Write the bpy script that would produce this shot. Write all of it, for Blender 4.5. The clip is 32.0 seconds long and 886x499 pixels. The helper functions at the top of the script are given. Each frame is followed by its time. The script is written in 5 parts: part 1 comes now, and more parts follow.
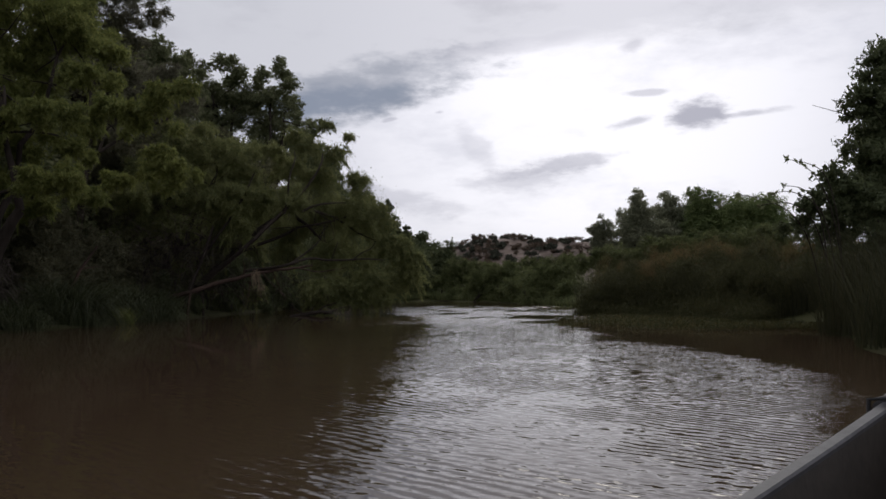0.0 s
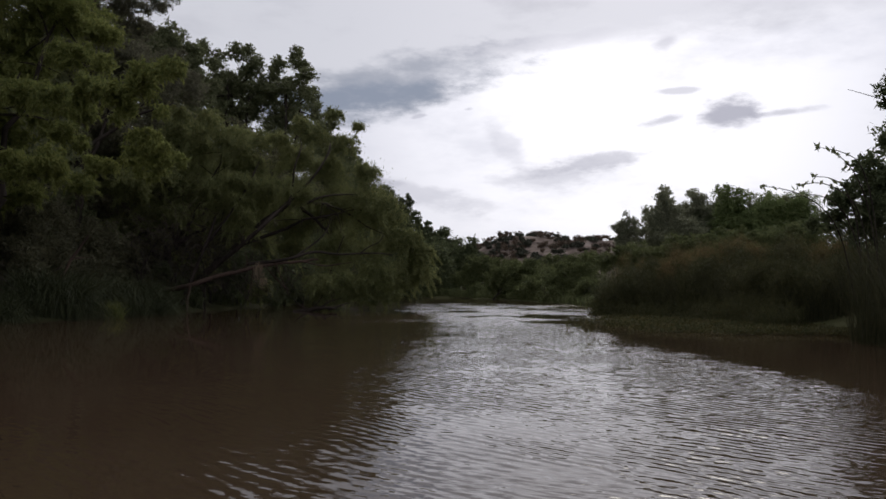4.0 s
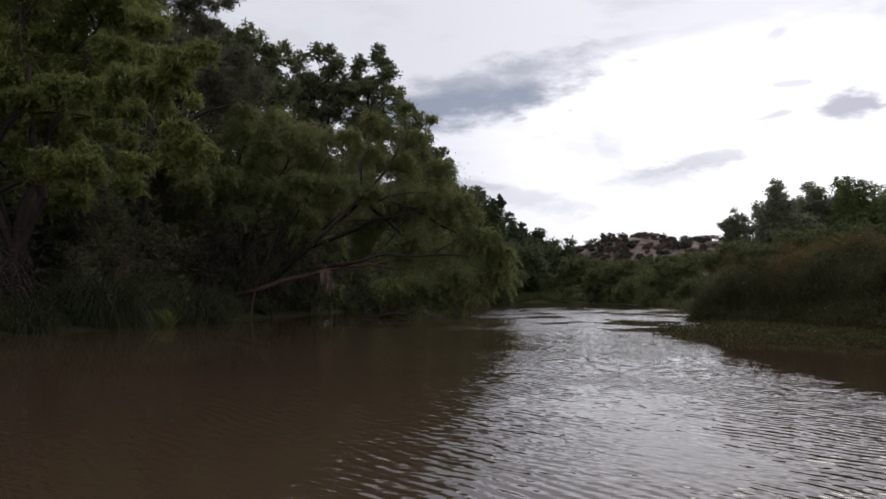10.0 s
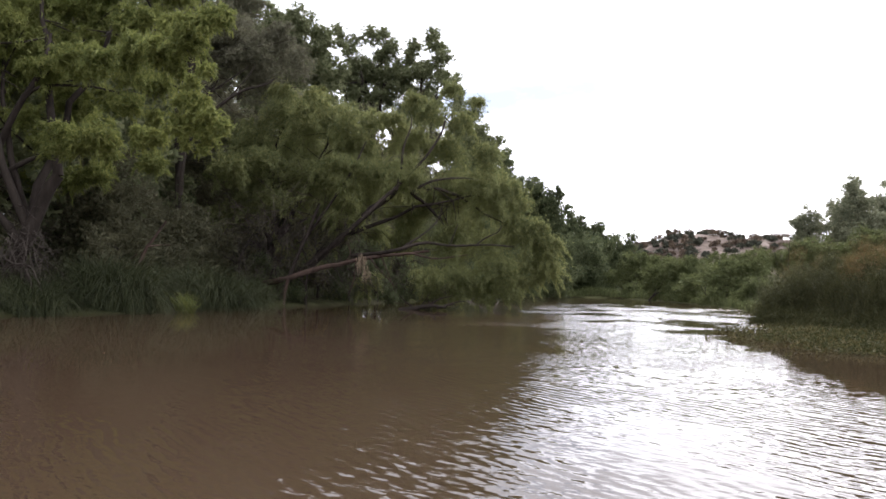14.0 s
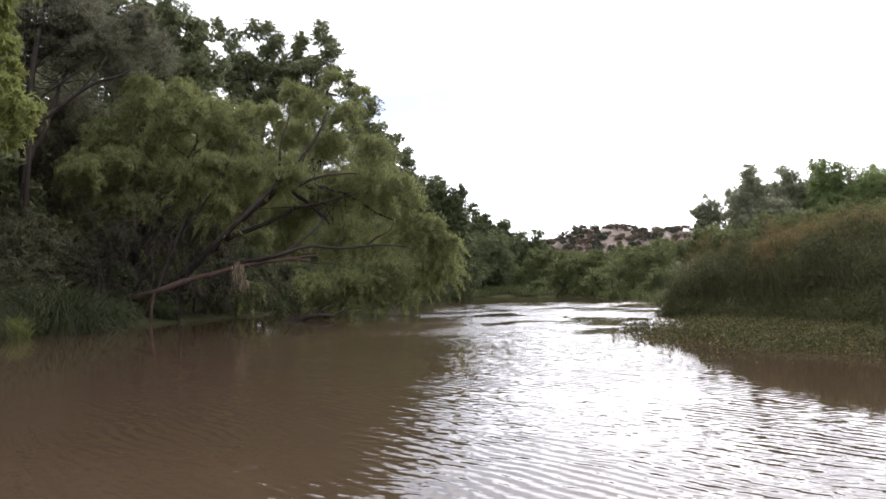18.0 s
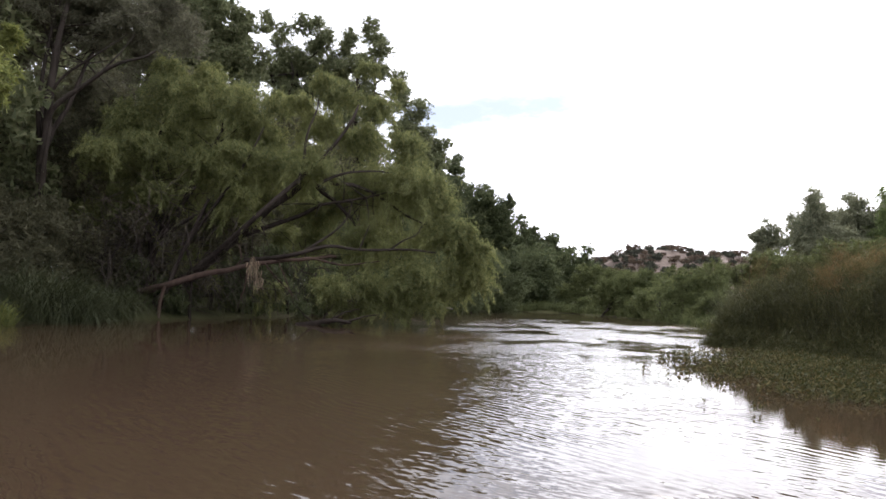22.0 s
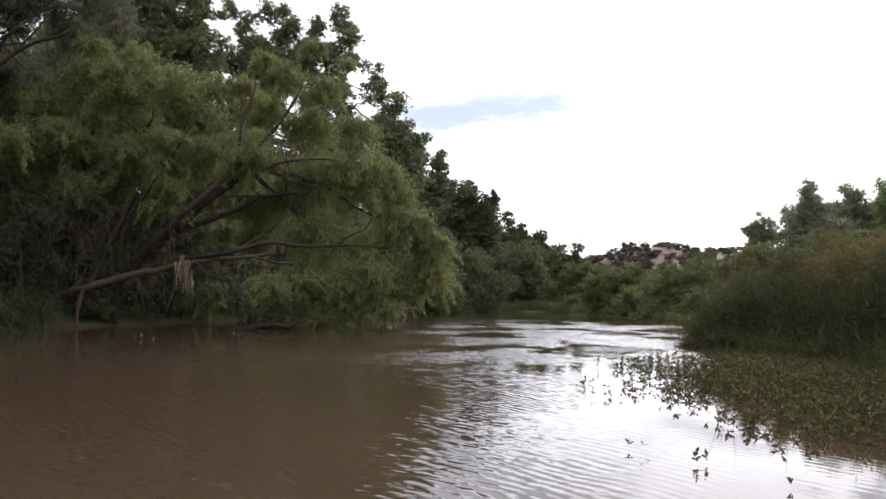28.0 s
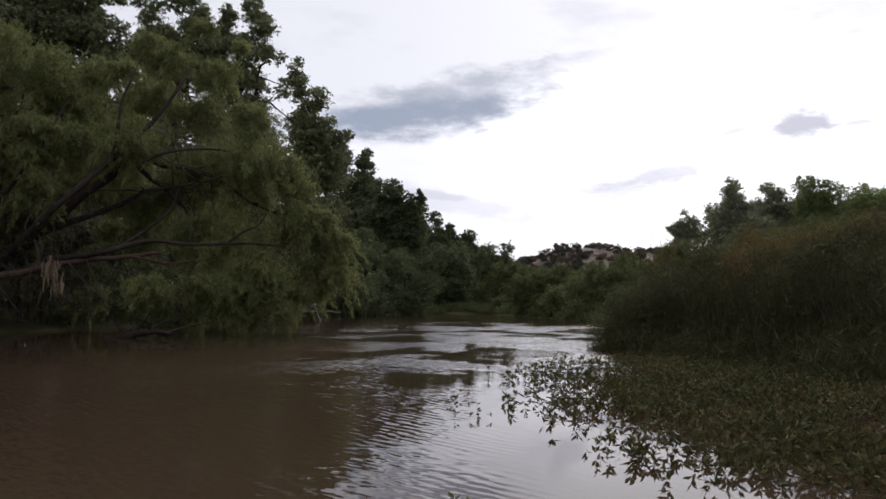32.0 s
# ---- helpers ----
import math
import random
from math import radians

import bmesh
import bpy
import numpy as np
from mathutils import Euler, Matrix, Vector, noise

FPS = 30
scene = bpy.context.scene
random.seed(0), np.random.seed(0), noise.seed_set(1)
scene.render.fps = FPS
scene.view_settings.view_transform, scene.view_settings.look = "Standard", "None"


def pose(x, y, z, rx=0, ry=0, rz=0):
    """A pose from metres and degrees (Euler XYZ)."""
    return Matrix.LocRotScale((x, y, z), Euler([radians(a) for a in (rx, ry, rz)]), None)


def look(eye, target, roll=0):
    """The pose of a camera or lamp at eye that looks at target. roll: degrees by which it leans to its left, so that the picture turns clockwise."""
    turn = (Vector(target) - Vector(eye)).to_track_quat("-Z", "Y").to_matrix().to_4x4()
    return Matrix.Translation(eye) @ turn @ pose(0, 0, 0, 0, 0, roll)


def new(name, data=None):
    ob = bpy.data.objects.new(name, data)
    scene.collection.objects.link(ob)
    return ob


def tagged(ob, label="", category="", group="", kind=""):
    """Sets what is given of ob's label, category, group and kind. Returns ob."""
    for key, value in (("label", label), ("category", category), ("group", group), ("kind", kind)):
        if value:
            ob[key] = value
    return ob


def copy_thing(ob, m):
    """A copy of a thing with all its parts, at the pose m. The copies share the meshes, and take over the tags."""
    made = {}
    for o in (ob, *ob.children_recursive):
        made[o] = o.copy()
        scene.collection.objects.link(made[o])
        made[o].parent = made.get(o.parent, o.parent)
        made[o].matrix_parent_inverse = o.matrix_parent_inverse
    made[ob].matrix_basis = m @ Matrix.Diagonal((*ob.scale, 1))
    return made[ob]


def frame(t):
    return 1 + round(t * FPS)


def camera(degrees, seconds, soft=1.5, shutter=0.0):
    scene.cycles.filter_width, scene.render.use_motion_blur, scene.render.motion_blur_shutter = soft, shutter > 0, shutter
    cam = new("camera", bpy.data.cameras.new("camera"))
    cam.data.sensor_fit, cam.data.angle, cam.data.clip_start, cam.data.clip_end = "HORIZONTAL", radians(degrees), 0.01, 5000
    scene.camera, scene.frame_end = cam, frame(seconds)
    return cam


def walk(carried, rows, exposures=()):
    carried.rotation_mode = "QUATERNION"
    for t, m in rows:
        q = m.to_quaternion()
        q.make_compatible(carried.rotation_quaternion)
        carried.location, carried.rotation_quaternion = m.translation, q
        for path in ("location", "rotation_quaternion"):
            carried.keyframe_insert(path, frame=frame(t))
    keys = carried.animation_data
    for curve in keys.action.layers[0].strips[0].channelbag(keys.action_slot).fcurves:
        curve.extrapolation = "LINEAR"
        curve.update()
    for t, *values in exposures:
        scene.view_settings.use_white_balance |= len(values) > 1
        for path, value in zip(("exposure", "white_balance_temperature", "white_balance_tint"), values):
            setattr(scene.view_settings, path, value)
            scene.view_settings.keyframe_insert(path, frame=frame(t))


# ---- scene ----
cam = camera(56.7, 32.0, soft=1.6, shutter=0.3)
PATH = [
    (0, (0.000, -0.000, 0.811), (0.373, 9.980, 1.324), -0.53),
    (0.5, (0.088, 0.161, 0.812), (0.422, 10.145, 1.283), -0.28),
    (1, (0.175, 0.318, 0.808), (0.490, 10.301, 1.294), -0.35),
    (1.5, (0.260, 0.473, 0.806), (0.531, 10.456, 1.312), -0.24),
    (2, (0.342, 0.630, 0.803), (0.584, 10.613, 1.327), -0.11),
    (2.5, (0.415, 0.788, 0.801), (0.610, 10.773, 1.318), 0.16),
    (4.5, (0.739, 1.431, 0.803), (0.751, 11.420, 1.273), 0.25),
    (5, (0.832, 1.593, 0.803), (0.775, 11.578, 1.344), -0.05),
    (5.5, (0.917, 1.756, 0.806), (0.246, 11.714, 1.423), -0.23),
    (6, (0.983, 1.917, 0.808), (0.032, 11.846, 1.515), -0.39),
    (6.5, (1.046, 2.081, 0.811), (-0.011, 12.005, 1.445), -1.61),
    (7, (1.102, 2.253, 0.807), (-0.036, 12.166, 1.467), -0.77),
    (7.5, (1.159, 2.441, 0.804), (-0.032, 12.346, 1.490), -0.40),
    (8, (1.202, 2.646, 0.800), (-0.118, 12.534, 1.497), -0.25),
    (8.5, (1.238, 2.864, 0.795), (-0.211, 12.734, 1.486), -0.21),
    (9, (1.284, 3.095, 0.804), (-0.240, 12.957, 1.452), 0.16),
    (9.5, (1.345, 3.329, 0.804), (-0.069, 13.212, 1.383), 0.01),
    (10, (1.418, 3.556, 0.802), (0.204, 13.469, 1.325), -0.17),
    (10.5, (1.490, 3.766, 0.803), (0.114, 13.663, 1.216), 1.00),
    (11, (1.551, 3.955, 0.805), (0.137, 13.849, 1.139), 0.03),
    (11.5, (1.606, 4.133, 0.801), (0.325, 14.046, 1.100), 0.84),
    (12, (1.675, 4.317, 0.800), (0.398, 14.230, 1.139), 0.72),
    (12.5, (1.733, 4.507, 0.800), (0.403, 14.411, 1.187), 0.61),
    (13, (1.771, 4.703, 0.794), (0.302, 14.587, 1.185), 1.22),
    (13.5, (1.802, 4.912, 0.794), (-0.083, 14.727, 1.127), 2.09),
    (14, (1.825, 5.137, 0.792), (-0.139, 14.933, 1.214), 1.35),
    (14.5, (1.847, 5.390, 0.792), (-0.386, 15.131, 1.154), 2.34),
    (16.5, (1.907, 6.508, 0.788), (-0.279, 16.258, 1.186), 1.14),
    (17, (1.958, 6.781, 0.790), (0.358, 16.644, 1.190), -0.26),
    (17.5, (2.029, 7.044, 0.798), (0.971, 16.981, 1.175), -1.40),
    (18, (2.100, 7.295, 0.798), (1.200, 17.244, 1.263), -1.41),
    (18.5, (2.162, 7.541, 0.795), (1.251, 17.489, 1.266), -1.05),
    (19, (2.216, 7.780, 0.798), (1.184, 17.716, 1.251), -0.54),
    (19.5, (2.266, 8.005, 0.792), (1.170, 17.934, 1.256), -0.19),
    (20, (2.307, 8.220, 0.789), (1.095, 18.133, 1.292), 0.27),
    (20.5, (2.347, 8.429, 0.790), (0.985, 18.319, 1.366), 0.65),
    (21, (2.402, 8.634, 0.802), (1.018, 18.517, 1.443), 0.64),
    (21.5, (2.462, 8.831, 0.796), (0.967, 18.700, 1.408), 1.39),
    (22, (2.529, 9.013, 0.791), (0.999, 18.877, 1.384), 2.00),
    (22.5, (2.604, 9.180, 0.793), (1.151, 19.055, 1.403), 1.78),
    (23, (2.672, 9.342, 0.802), (1.269, 19.221, 1.455), 1.68),
    (23.5, (2.727, 9.516, 0.798), (1.366, 19.401, 1.466), 1.66),
    (24, (2.778, 9.714, 0.804), (1.424, 19.601, 1.452), 1.69),
    (24.5, (2.832, 9.931, 0.803), (1.455, 19.815, 1.440), 1.70),
    (25, (2.890, 10.153, 0.800), (1.499, 20.036, 1.429), 1.63),
    (25.5, (2.952, 10.359, 0.801), (1.540, 20.238, 1.434), 1.66),
    (27.5, (3.217, 11.093, 0.800), (1.699, 20.957, 1.419), 1.06),
    (28, (3.289, 11.277, 0.805), (1.785, 21.145, 1.407), 1.21),
    (28.5, (3.359, 11.457, 0.801), (1.933, 21.335, 1.428), 1.00),
    (29, (3.432, 11.633, 0.800), (2.118, 21.524, 1.458), 0.72),
    (29.5, (3.498, 11.808, 0.798), (2.313, 21.715, 1.463), 0.72),
    (30, (3.571, 11.989, 0.796), (2.506, 21.912, 1.436), 0.87),
    (30.5, (3.647, 12.175, 0.795), (2.653, 22.106, 1.407), 0.98),
    (31, (3.719, 12.365, 0.799), (2.822, 22.305, 1.431), 0.86),
    (31.5, (3.777, 12.558, 0.800), (2.968, 22.505, 1.441), 0.76),
    (32, (3.821, 12.757, 0.787), (3.095, 22.709, 1.431), 0.54),
]

walk(cam, [(t, look(eye, target, roll)) for t, eye, target, roll in PATH], exposures=[
    (0.0, 0.04), (5.0, 0.12), (9.3, 0.18), (10.0, 0.33), (10.5, 0.64), (11.0, 1.02), (11.5, 1.46), (12.0, 1.72), (13.0, 1.88), (19.0, 1.95), (21.0, 1.85),
    (23.0, 1.66), (25.5, 1.52), (28.0, 1.57), (29.5, 1.38), (30.5, 1.22), (31.0, 1.09), (31.5, 0.87), (32.0, 0.53)])

# ---- light ----
SUN_TURN, SUN_UP = radians(14), radians(34)          # bearing to the right of +y, height of the veiled sun
world = bpy.data.worlds.new("world")
scene.world = world
world.use_nodes = True
wt = world.node_tree
wt.nodes.clear()


def wnode(kind, **inputs):
    n = wt.nodes.new(kind)
    for key, value in inputs.items():
        n.inputs[key].default_value = value
    return n


def wmath(op, a, b=None, c=None, clamp=False):
    n = wt.nodes.new("ShaderNodeMath")
    n.operation, n.use_clamp = op, clamp
    for slot, v in enumerate((a, b, c)):
        if v is None:
            continue
        if isinstance(v, (int, float)):
            n.inputs[slot].default_value = v
        else:
            wt.links.new(v, n.inputs[slot])
    return n.outputs[0]


def wmix(fac, a, b):
    n = wt.nodes.new("ShaderNodeMix")
    n.data_type = "RGBA"
    for slot, v in ((n.inputs[0], fac), (n.inputs[6], a), (n.inputs[7], b)):
        if isinstance(v, tuple):
            slot.default_value = (*v, 1)
        elif isinstance(v, (int, float)):
            slot.default_value = v
        else:
            wt.links.new(v, slot)
    return n.outputs[2]


def wnoise(vec, scale, detail=5.0, rough=0.55):
    n = wnode("ShaderNodeTexNoise", Scale=scale, Detail=detail, Roughness=rough)
    wt.links.new(vec, n.inputs["Vector"])
    return n.outputs["Fac"]


def wstep(v, low, high):
    n = wt.nodes.new("ShaderNodeMapRange")
    n.interpolation_type = "SMOOTHSTEP"
    n.inputs[1].default_value, n.inputs[2].default_value = low, high
    wt.links.new(v, n.inputs[0])
    return n.outputs[0]


coord = wt.nodes.new("ShaderNodeTexCoord").outputs["Generated"]
split = wt.nodes.new("ShaderNodeSeparateXYZ")
wt.links.new(coord, split.inputs[0])
sx, sy, sz = split.outputs
sky = wt.nodes.new("ShaderNodeTexSky")
sky.sky_type, sky.sun_disc = "NISHITA", False
sky.sun_elevation, sky.sun_rotation = SUN_UP, SUN_TURN
# bearing and height over the horizon
bear = wmath("ARCTAN2", sx, sy)
high = wmath("ARCSINE", sz)
# layered cloud, drawn out along the horizon
flat = wt.nodes.new("ShaderNodeCombineXYZ")
wt.links.new(bear, flat.inputs[0])
wt.links.new(wmath("MULTIPLY", high, 2.6), flat.inputs[1])
layer = wnoise(flat.outputs[0], 3.2, 6.0, 0.6)
fine = wnoise(flat.outputs[0], 14.0, 7.0, 0.62)


def bank_at(b, h, rb, rh, ragged, tilt=0.0):
    """A cloud round one bearing and height, with a ragged edge."""
    u = wmath("DIVIDE", wmath("SUBTRACT", bear, b), rb)
    v = wmath("DIVIDE", wmath("SUBTRACT", wmath("SUBTRACT", high, h), wmath("MULTIPLY", wmath("SUBTRACT", bear, b), tilt)), rh)
    d = wmath("SQRT", wmath("ADD", wmath("MULTIPLY", u, u), wmath("MULTIPLY", v, v)))
    d = wmath("ADD", d, wmath("MULTIPLY", wmath("SUBTRACT", fine, 0.5), ragged))
    return wstep(d, 1.15, 0.35)


# the thin bright veil before the sun, greyer away from it
dot = wmath("ADD", wmath("MULTIPLY", sx, math.sin(radians(13)) * math.cos(radians(15))),
            wmath("ADD", wmath("MULTIPLY", sy, math.cos(radians(13)) * math.cos(radians(15))), wmath("MULTIPLY", sz, math.sin(radians(15)))))
glow = wstep(dot, 0.935, 0.998)
wide = wstep(dot, -0.3, 0.97)
veil = wmix(wide, (0.56, 0.565, 0.60), (0.70, 0.70, 0.78))
veil = wmix(glow, veil, (1.02, 1.01, 1.08))
veil = wmix(wmath("MULTIPLY", wstep(layer, 0.46, 0.66), 0.5), veil, (0.56, 0.57, 0.66))
# a lilac-grey sheet over the brighter gap, its edge rising to the right
edge = wmath("MINIMUM", wmath("MULTIPLY_ADD", bear, 0.23, 0.251), 0.285)
sheet = wstep(wmath("ADD", wmath("SUBTRACT", high, edge), wmath("MULTIPLY", wmath("SUBTRACT", fine, 0.5), 0.05)), -0.008, 0.03)
side = wstep(bear, -0.35, 0.35)
veil = wmix(wmath("MULTIPLY", sheet, 0.92), veil, wmix(side, (0.60, 0.605, 0.66), (0.70, 0.70, 0.77)))
veil = wmix(wmath("MULTIPLY", wmath("MULTIPLY", sheet, wstep(layer, 0.5, 0.66)), 0.4), veil, (0.44, 0.44, 0.50))
veil = wmix(wmath("MULTIPLY", bank_at(-0.09, 0.236, 0.20, 0.040, 2.0, 0.2), 0.80), veil, (0.285, 0.308, 0.378))
veil = wmix(wmath("MULTIPLY", bank_at(-0.12, 0.224, 0.13, 0.022, 2.4, 0.16), 0.85), veil, (0.22, 0.256, 0.338))
for b, h, rb, rh, much, tilt in ((0.345, 0.204, 0.038, 0.020, 0.92, 0.0), (0.40, 0.199, 0.045, 0.005, 0.6, 0.05), (0.269, 0.199, 0.030, 0.007, 0.6, 0.2), (0.178, 0.151, 0.068, 0.013, 0.62, 0.16), (0.078, 0.172, 0.026, 0.026, 0.28, -0.8), (0.135, 0.136, 0.075, 0.020, 0.42, 0.05),
                                 (0.271, 0.287, 0.018, 0.011, 0.45, 0.2), (0.281, 0.231, 0.026, 0.004, 0.5, 0.0), (0.034, 0.217, 0.009, 0.003, 0.55, 0.1), (-0.027, 0.208, 0.012, 0.003, 0.5, 0.2), (-0.083, 0.131, 0.04, 0.006, 0.4, -0.1), (-0.05, 0.118, 0.12, 0.018, 0.4, -0.2), (0.12, 0.292, 0.12, 0.012, 0.3, 0.1)):
    veil = wmix(wmath("MULTIPLY", bank_at(b, h, rb, rh, 2.6, tilt), much), veil, (0.40, 0.40, 0.48))
low = wstep(high, 0.09, 0.0)
veil = wmix(wmath("MULTIPLY", low, 0.55), veil, (0.55, 0.60, 0.70))
nishita = wt.nodes.new("ShaderNodeBackground")
wt.links.new(sky.outputs[0], nishita.inputs[0])
nishita.inputs[1].default_value = 0.05
cloud = wt.nodes.new("ShaderNodeBackground")
wt.links.new(veil, cloud.inputs[0])
cloud.inputs[1].default_value = 1.0
both = wt.nodes.new("ShaderNodeMixShader")
both.inputs[0].default_value = 0.93
wt.links.new(nishita.outputs[0], both.inputs[1])
wt.links.new(cloud.outputs[0], both.inputs[2])
wt.links.new(both.outputs[0], wt.nodes.new("ShaderNodeOutputWorld").inputs[0])

sun = new("sun", bpy.data.lights.new("sun", "SUN"))
sun.data.energy, sun.data.angle, sun.data.color = 0.6, radians(25), (1.0, 0.95, 0.86)
sun.matrix_world = look((math.sin(SUN_TURN) * 60, math.cos(SUN_TURN) * 60, math.tan(SUN_UP) * 60), (0, 0, 0))


# ---- materials ----
def shader(name):
    m = bpy.data.materials.new(name)
    m.use_nodes = True
    t = m.node_tree
    return m, t, t.nodes["Principled BSDF"]


def put(t, kind, links=(), **inputs):
    n = t.nodes.new(kind)
    for key, value in inputs.items():
        n.inputs[key].default_value = value
    for src, key in links:
        t.links.new(src, n.inputs[key])
    return n


def ramp(t, src, *stops):
    n = t.nodes.new("ShaderNodeValToRGB")
    while len(n.color_ramp.elements) < len(stops):
        n.color_ramp.elements.new(0.5)
    for e, (at, col) in zip(n.color_ramp.elements, stops):
        e.position, e.color = at, (*col, 1)
    t.links.new(src, n.inputs[0])
    return n.outputs[0]


def where(t):
    return t.nodes.new("ShaderNodeNewGeometry").outputs["Position"]


LEAF_GAIN = (1.15, 1.11, 1.15)        # gain that brightens every leaf colour, making up for lower exposure


def leaf_material(name, dark, mid, light, through_light=0.48, patch=0.5, gloss=0.13):
    """Leaves: colour by leaf and by patch of crown, some light through the blade."""
    m, t, b = shader(name)
    dark, mid, light = (tuple(c * k for c, k in zip(col, LEAF_GAIN)) for col in (dark, mid, light))
    island = t.nodes.new("ShaderNodeNewGeometry")
    patchy = put(t, "ShaderNodeTexNoise", [(island.outputs["Position"], "Vector")], Scale=patch, Detail=3.0)
    add = put(t, "ShaderNodeMath", [(island.outputs["Random Per Island"], 0), (patchy.outputs["Fac"], 1)])
    add.operation = "ADD"
    half = put(t, "ShaderNodeMath", [(add.outputs[0], 0)])
    half.operation, half.inputs[1].default_value = "MULTIPLY", 0.5
    col = ramp(t, half.outputs[0], (0.22, dark), (0.5, mid), (0.8, light))
    t.links.new(col, b.inputs["Base Color"])
    b.inputs["Roughness"].default_value = 0.6
    b.inputs["Specular IOR Level"].default_value = gloss
    tr = put(t, "ShaderNodeBsdfTranslucent", [(col, "Color")])
    mix = put(t, "ShaderNodeMixShader", [(b.outputs[0], 1), (tr.outputs[0], 2)])
    mix.inputs[0].default_value = through_light
    t.links.new(mix.outputs[0], t.nodes["Material Output"].inputs[0])
    return m


willow_leaf = leaf_material("willow_leaf", (0.092, 0.107, 0.049), (0.165, 0.184, 0.073), (0.254, 0.264, 0.102), 0.54)
bright_leaf = leaf_material("bright_leaf", (0.090, 0.107, 0.034), (0.158, 0.182, 0.055), (0.238, 0.256, 0.078))
cotton_leaf = leaf_material("cottonwood_leaf", (0.078, 0.092, 0.046), (0.132, 0.150, 0.074), (0.205, 0.22, 0.118), 0.5)
# darker leaf: the shade on these trees is put into its colour
shade_leaf = leaf_material("painted_shade_leaf", (0.050, 0.064, 0.030), (0.080, 0.099, 0.046), (0.122, 0.140, 0.068), 0.45)
dull_leaf = leaf_material("dull_leaf", (0.074, 0.074, 0.050), (0.120, 0.120, 0.078), (0.178, 0.176, 0.115), 0.5)
under_leaf = leaf_material("undergrowth_leaf", (0.056, 0.058, 0.034), (0.093, 0.093, 0.053), (0.146, 0.142, 0.083))
bush_leaf = leaf_material("thicket_leaf", (0.054, 0.069, 0.028), (0.094, 0.112, 0.044), (0.150, 0.164, 0.069))
reed_leaf = leaf_material("reed_blade", (0.024, 0.027, 0.014), (0.040, 0.043, 0.020), (0.060, 0.056, 0.028), 0.3, 0.9)
olive_leaf = leaf_material("olive_spray", (0.026, 0.030, 0.012), (0.051, 0.055, 0.021), (0.088, 0.083, 0.036), 0.35, 0.7)
rust_leaf = leaf_material("rusty_spray", (0.050, 0.056, 0.020), (0.098, 0.086, 0.032), (0.172, 0.104, 0.050), 0.38, 0.7)
sedge_leaf = leaf_material("sedge_blade", (0.020, 0.026, 0.012), (0.036, 0.044, 0.019), (0.068, 0.074, 0.034), 0.2)
mat_leaf = leaf_material("water_plant_leaf", (0.027, 0.032, 0.011), (0.052, 0.056, 0.018), (0.110, 0.090, 0.034), 0.2, 1.5, 0.2)
scrub_leaf = leaf_material("scrub_leaf", (0.050, 0.036, 0.024), (0.085, 0.062, 0.042), (0.12, 0.095, 0.065), 0.1)
pale_leaf = leaf_material("pale_cottonwood_leaf", (0.11, 0.122, 0.078), (0.18, 0.195, 0.122), (0.27, 0.28, 0.185), 0.58)
fresh_leaf = leaf_material("fresh_cottonwood_leaf", (0.075, 0.105, 0.040), (0.125, 0.165, 0.062), (0.19, 0.23, 0.09), 0.5)
juniper_leaf = leaf_material("juniper_leaf", (0.028, 0.032, 0.022), (0.046, 0.050, 0.034), (0.07, 0.074, 0.05), 0.1)


def bark_material(name, dark, light, scale=9.0):
    m, t, b = shader(name)
    pos = where(t)
    stretch = put(t, "ShaderNodeMapping", [(pos, "Vector")])
    stretch.inputs["Scale"].default_value = (1, 1, 0.22)
    n = put(t, "ShaderNodeTexNoise", [(stretch.outputs[0], "Vector")], Scale=scale, Detail=6.0, Roughness=0.65)
    big = put(t, "ShaderNodeTexNoise", [(pos, "Vector")], Scale=0.8, Detail=2.0)
    add = put(t, "ShaderNodeMath", [(n.outputs["Fac"], 0), (big.outputs["Fac"], 1)])
    add.operation = "ADD"
    half = put(t, "ShaderNodeMath", [(add.outputs[0], 0)])
    half.operation, half.inputs[1].default_value = "MULTIPLY", 0.5
    t.links.new(ramp(t, half.outputs[0], (0.36, dark), (0.62, light)), b.inputs["Base Color"])
    b.inputs["Roughness"].default_value = 0.95
    b.inputs["Specular IOR Level"].default_value = 0.1
    bump = put(t, "ShaderNodeBump", [(n.outputs["Fac"], "Height")], Strength=0.7, Distance=0.03)
    t.links.new(bump.outputs[0], b.inputs["Normal"])
    return m


bark = bark_material("bark", (0.017, 0.013, 0.011), (0.046, 0.037, 0.031))
bare_wood = bark_material("bare_wood", (0.034, 0.023, 0.019), (0.090, 0.060, 0.047))
grey_wood = bark_material("grey_wood", (0.10, 0.085, 0.07), (0.22, 0.20, 0.17))
brush_wood = bark_material("brush_wood", (0.026, 0.021, 0.018), (0.072, 0.058, 0.049))
pale_straw = bark_material("pale_straw", (0.12, 0.085, 0.055), (0.34, 0.27, 0.19), 14.0)


def span(t, src, low, high, first, last, smooth=True):
    """A value that runs from first to last while src runs from low to high."""
    n = put(t, "ShaderNodeMapRange", [(src, 0)])
    if smooth:
        n.interpolation_type = "SMOOTHSTEP"
    for slot, value in zip((1, 2, 3, 4), (low, high, first, last)):
        n.inputs[slot].default_value = value
    return n.outputs[0]


def calc(t, op, *values):
    n = t.nodes.new("ShaderNodeMath")
    n.operation = op
    for slot, v in enumerate(values):
        if isinstance(v, (int, float)):
            n.inputs[slot].default_value = v
        else:
            t.links.new(v, n.inputs[slot])
    return n.outputs[0]


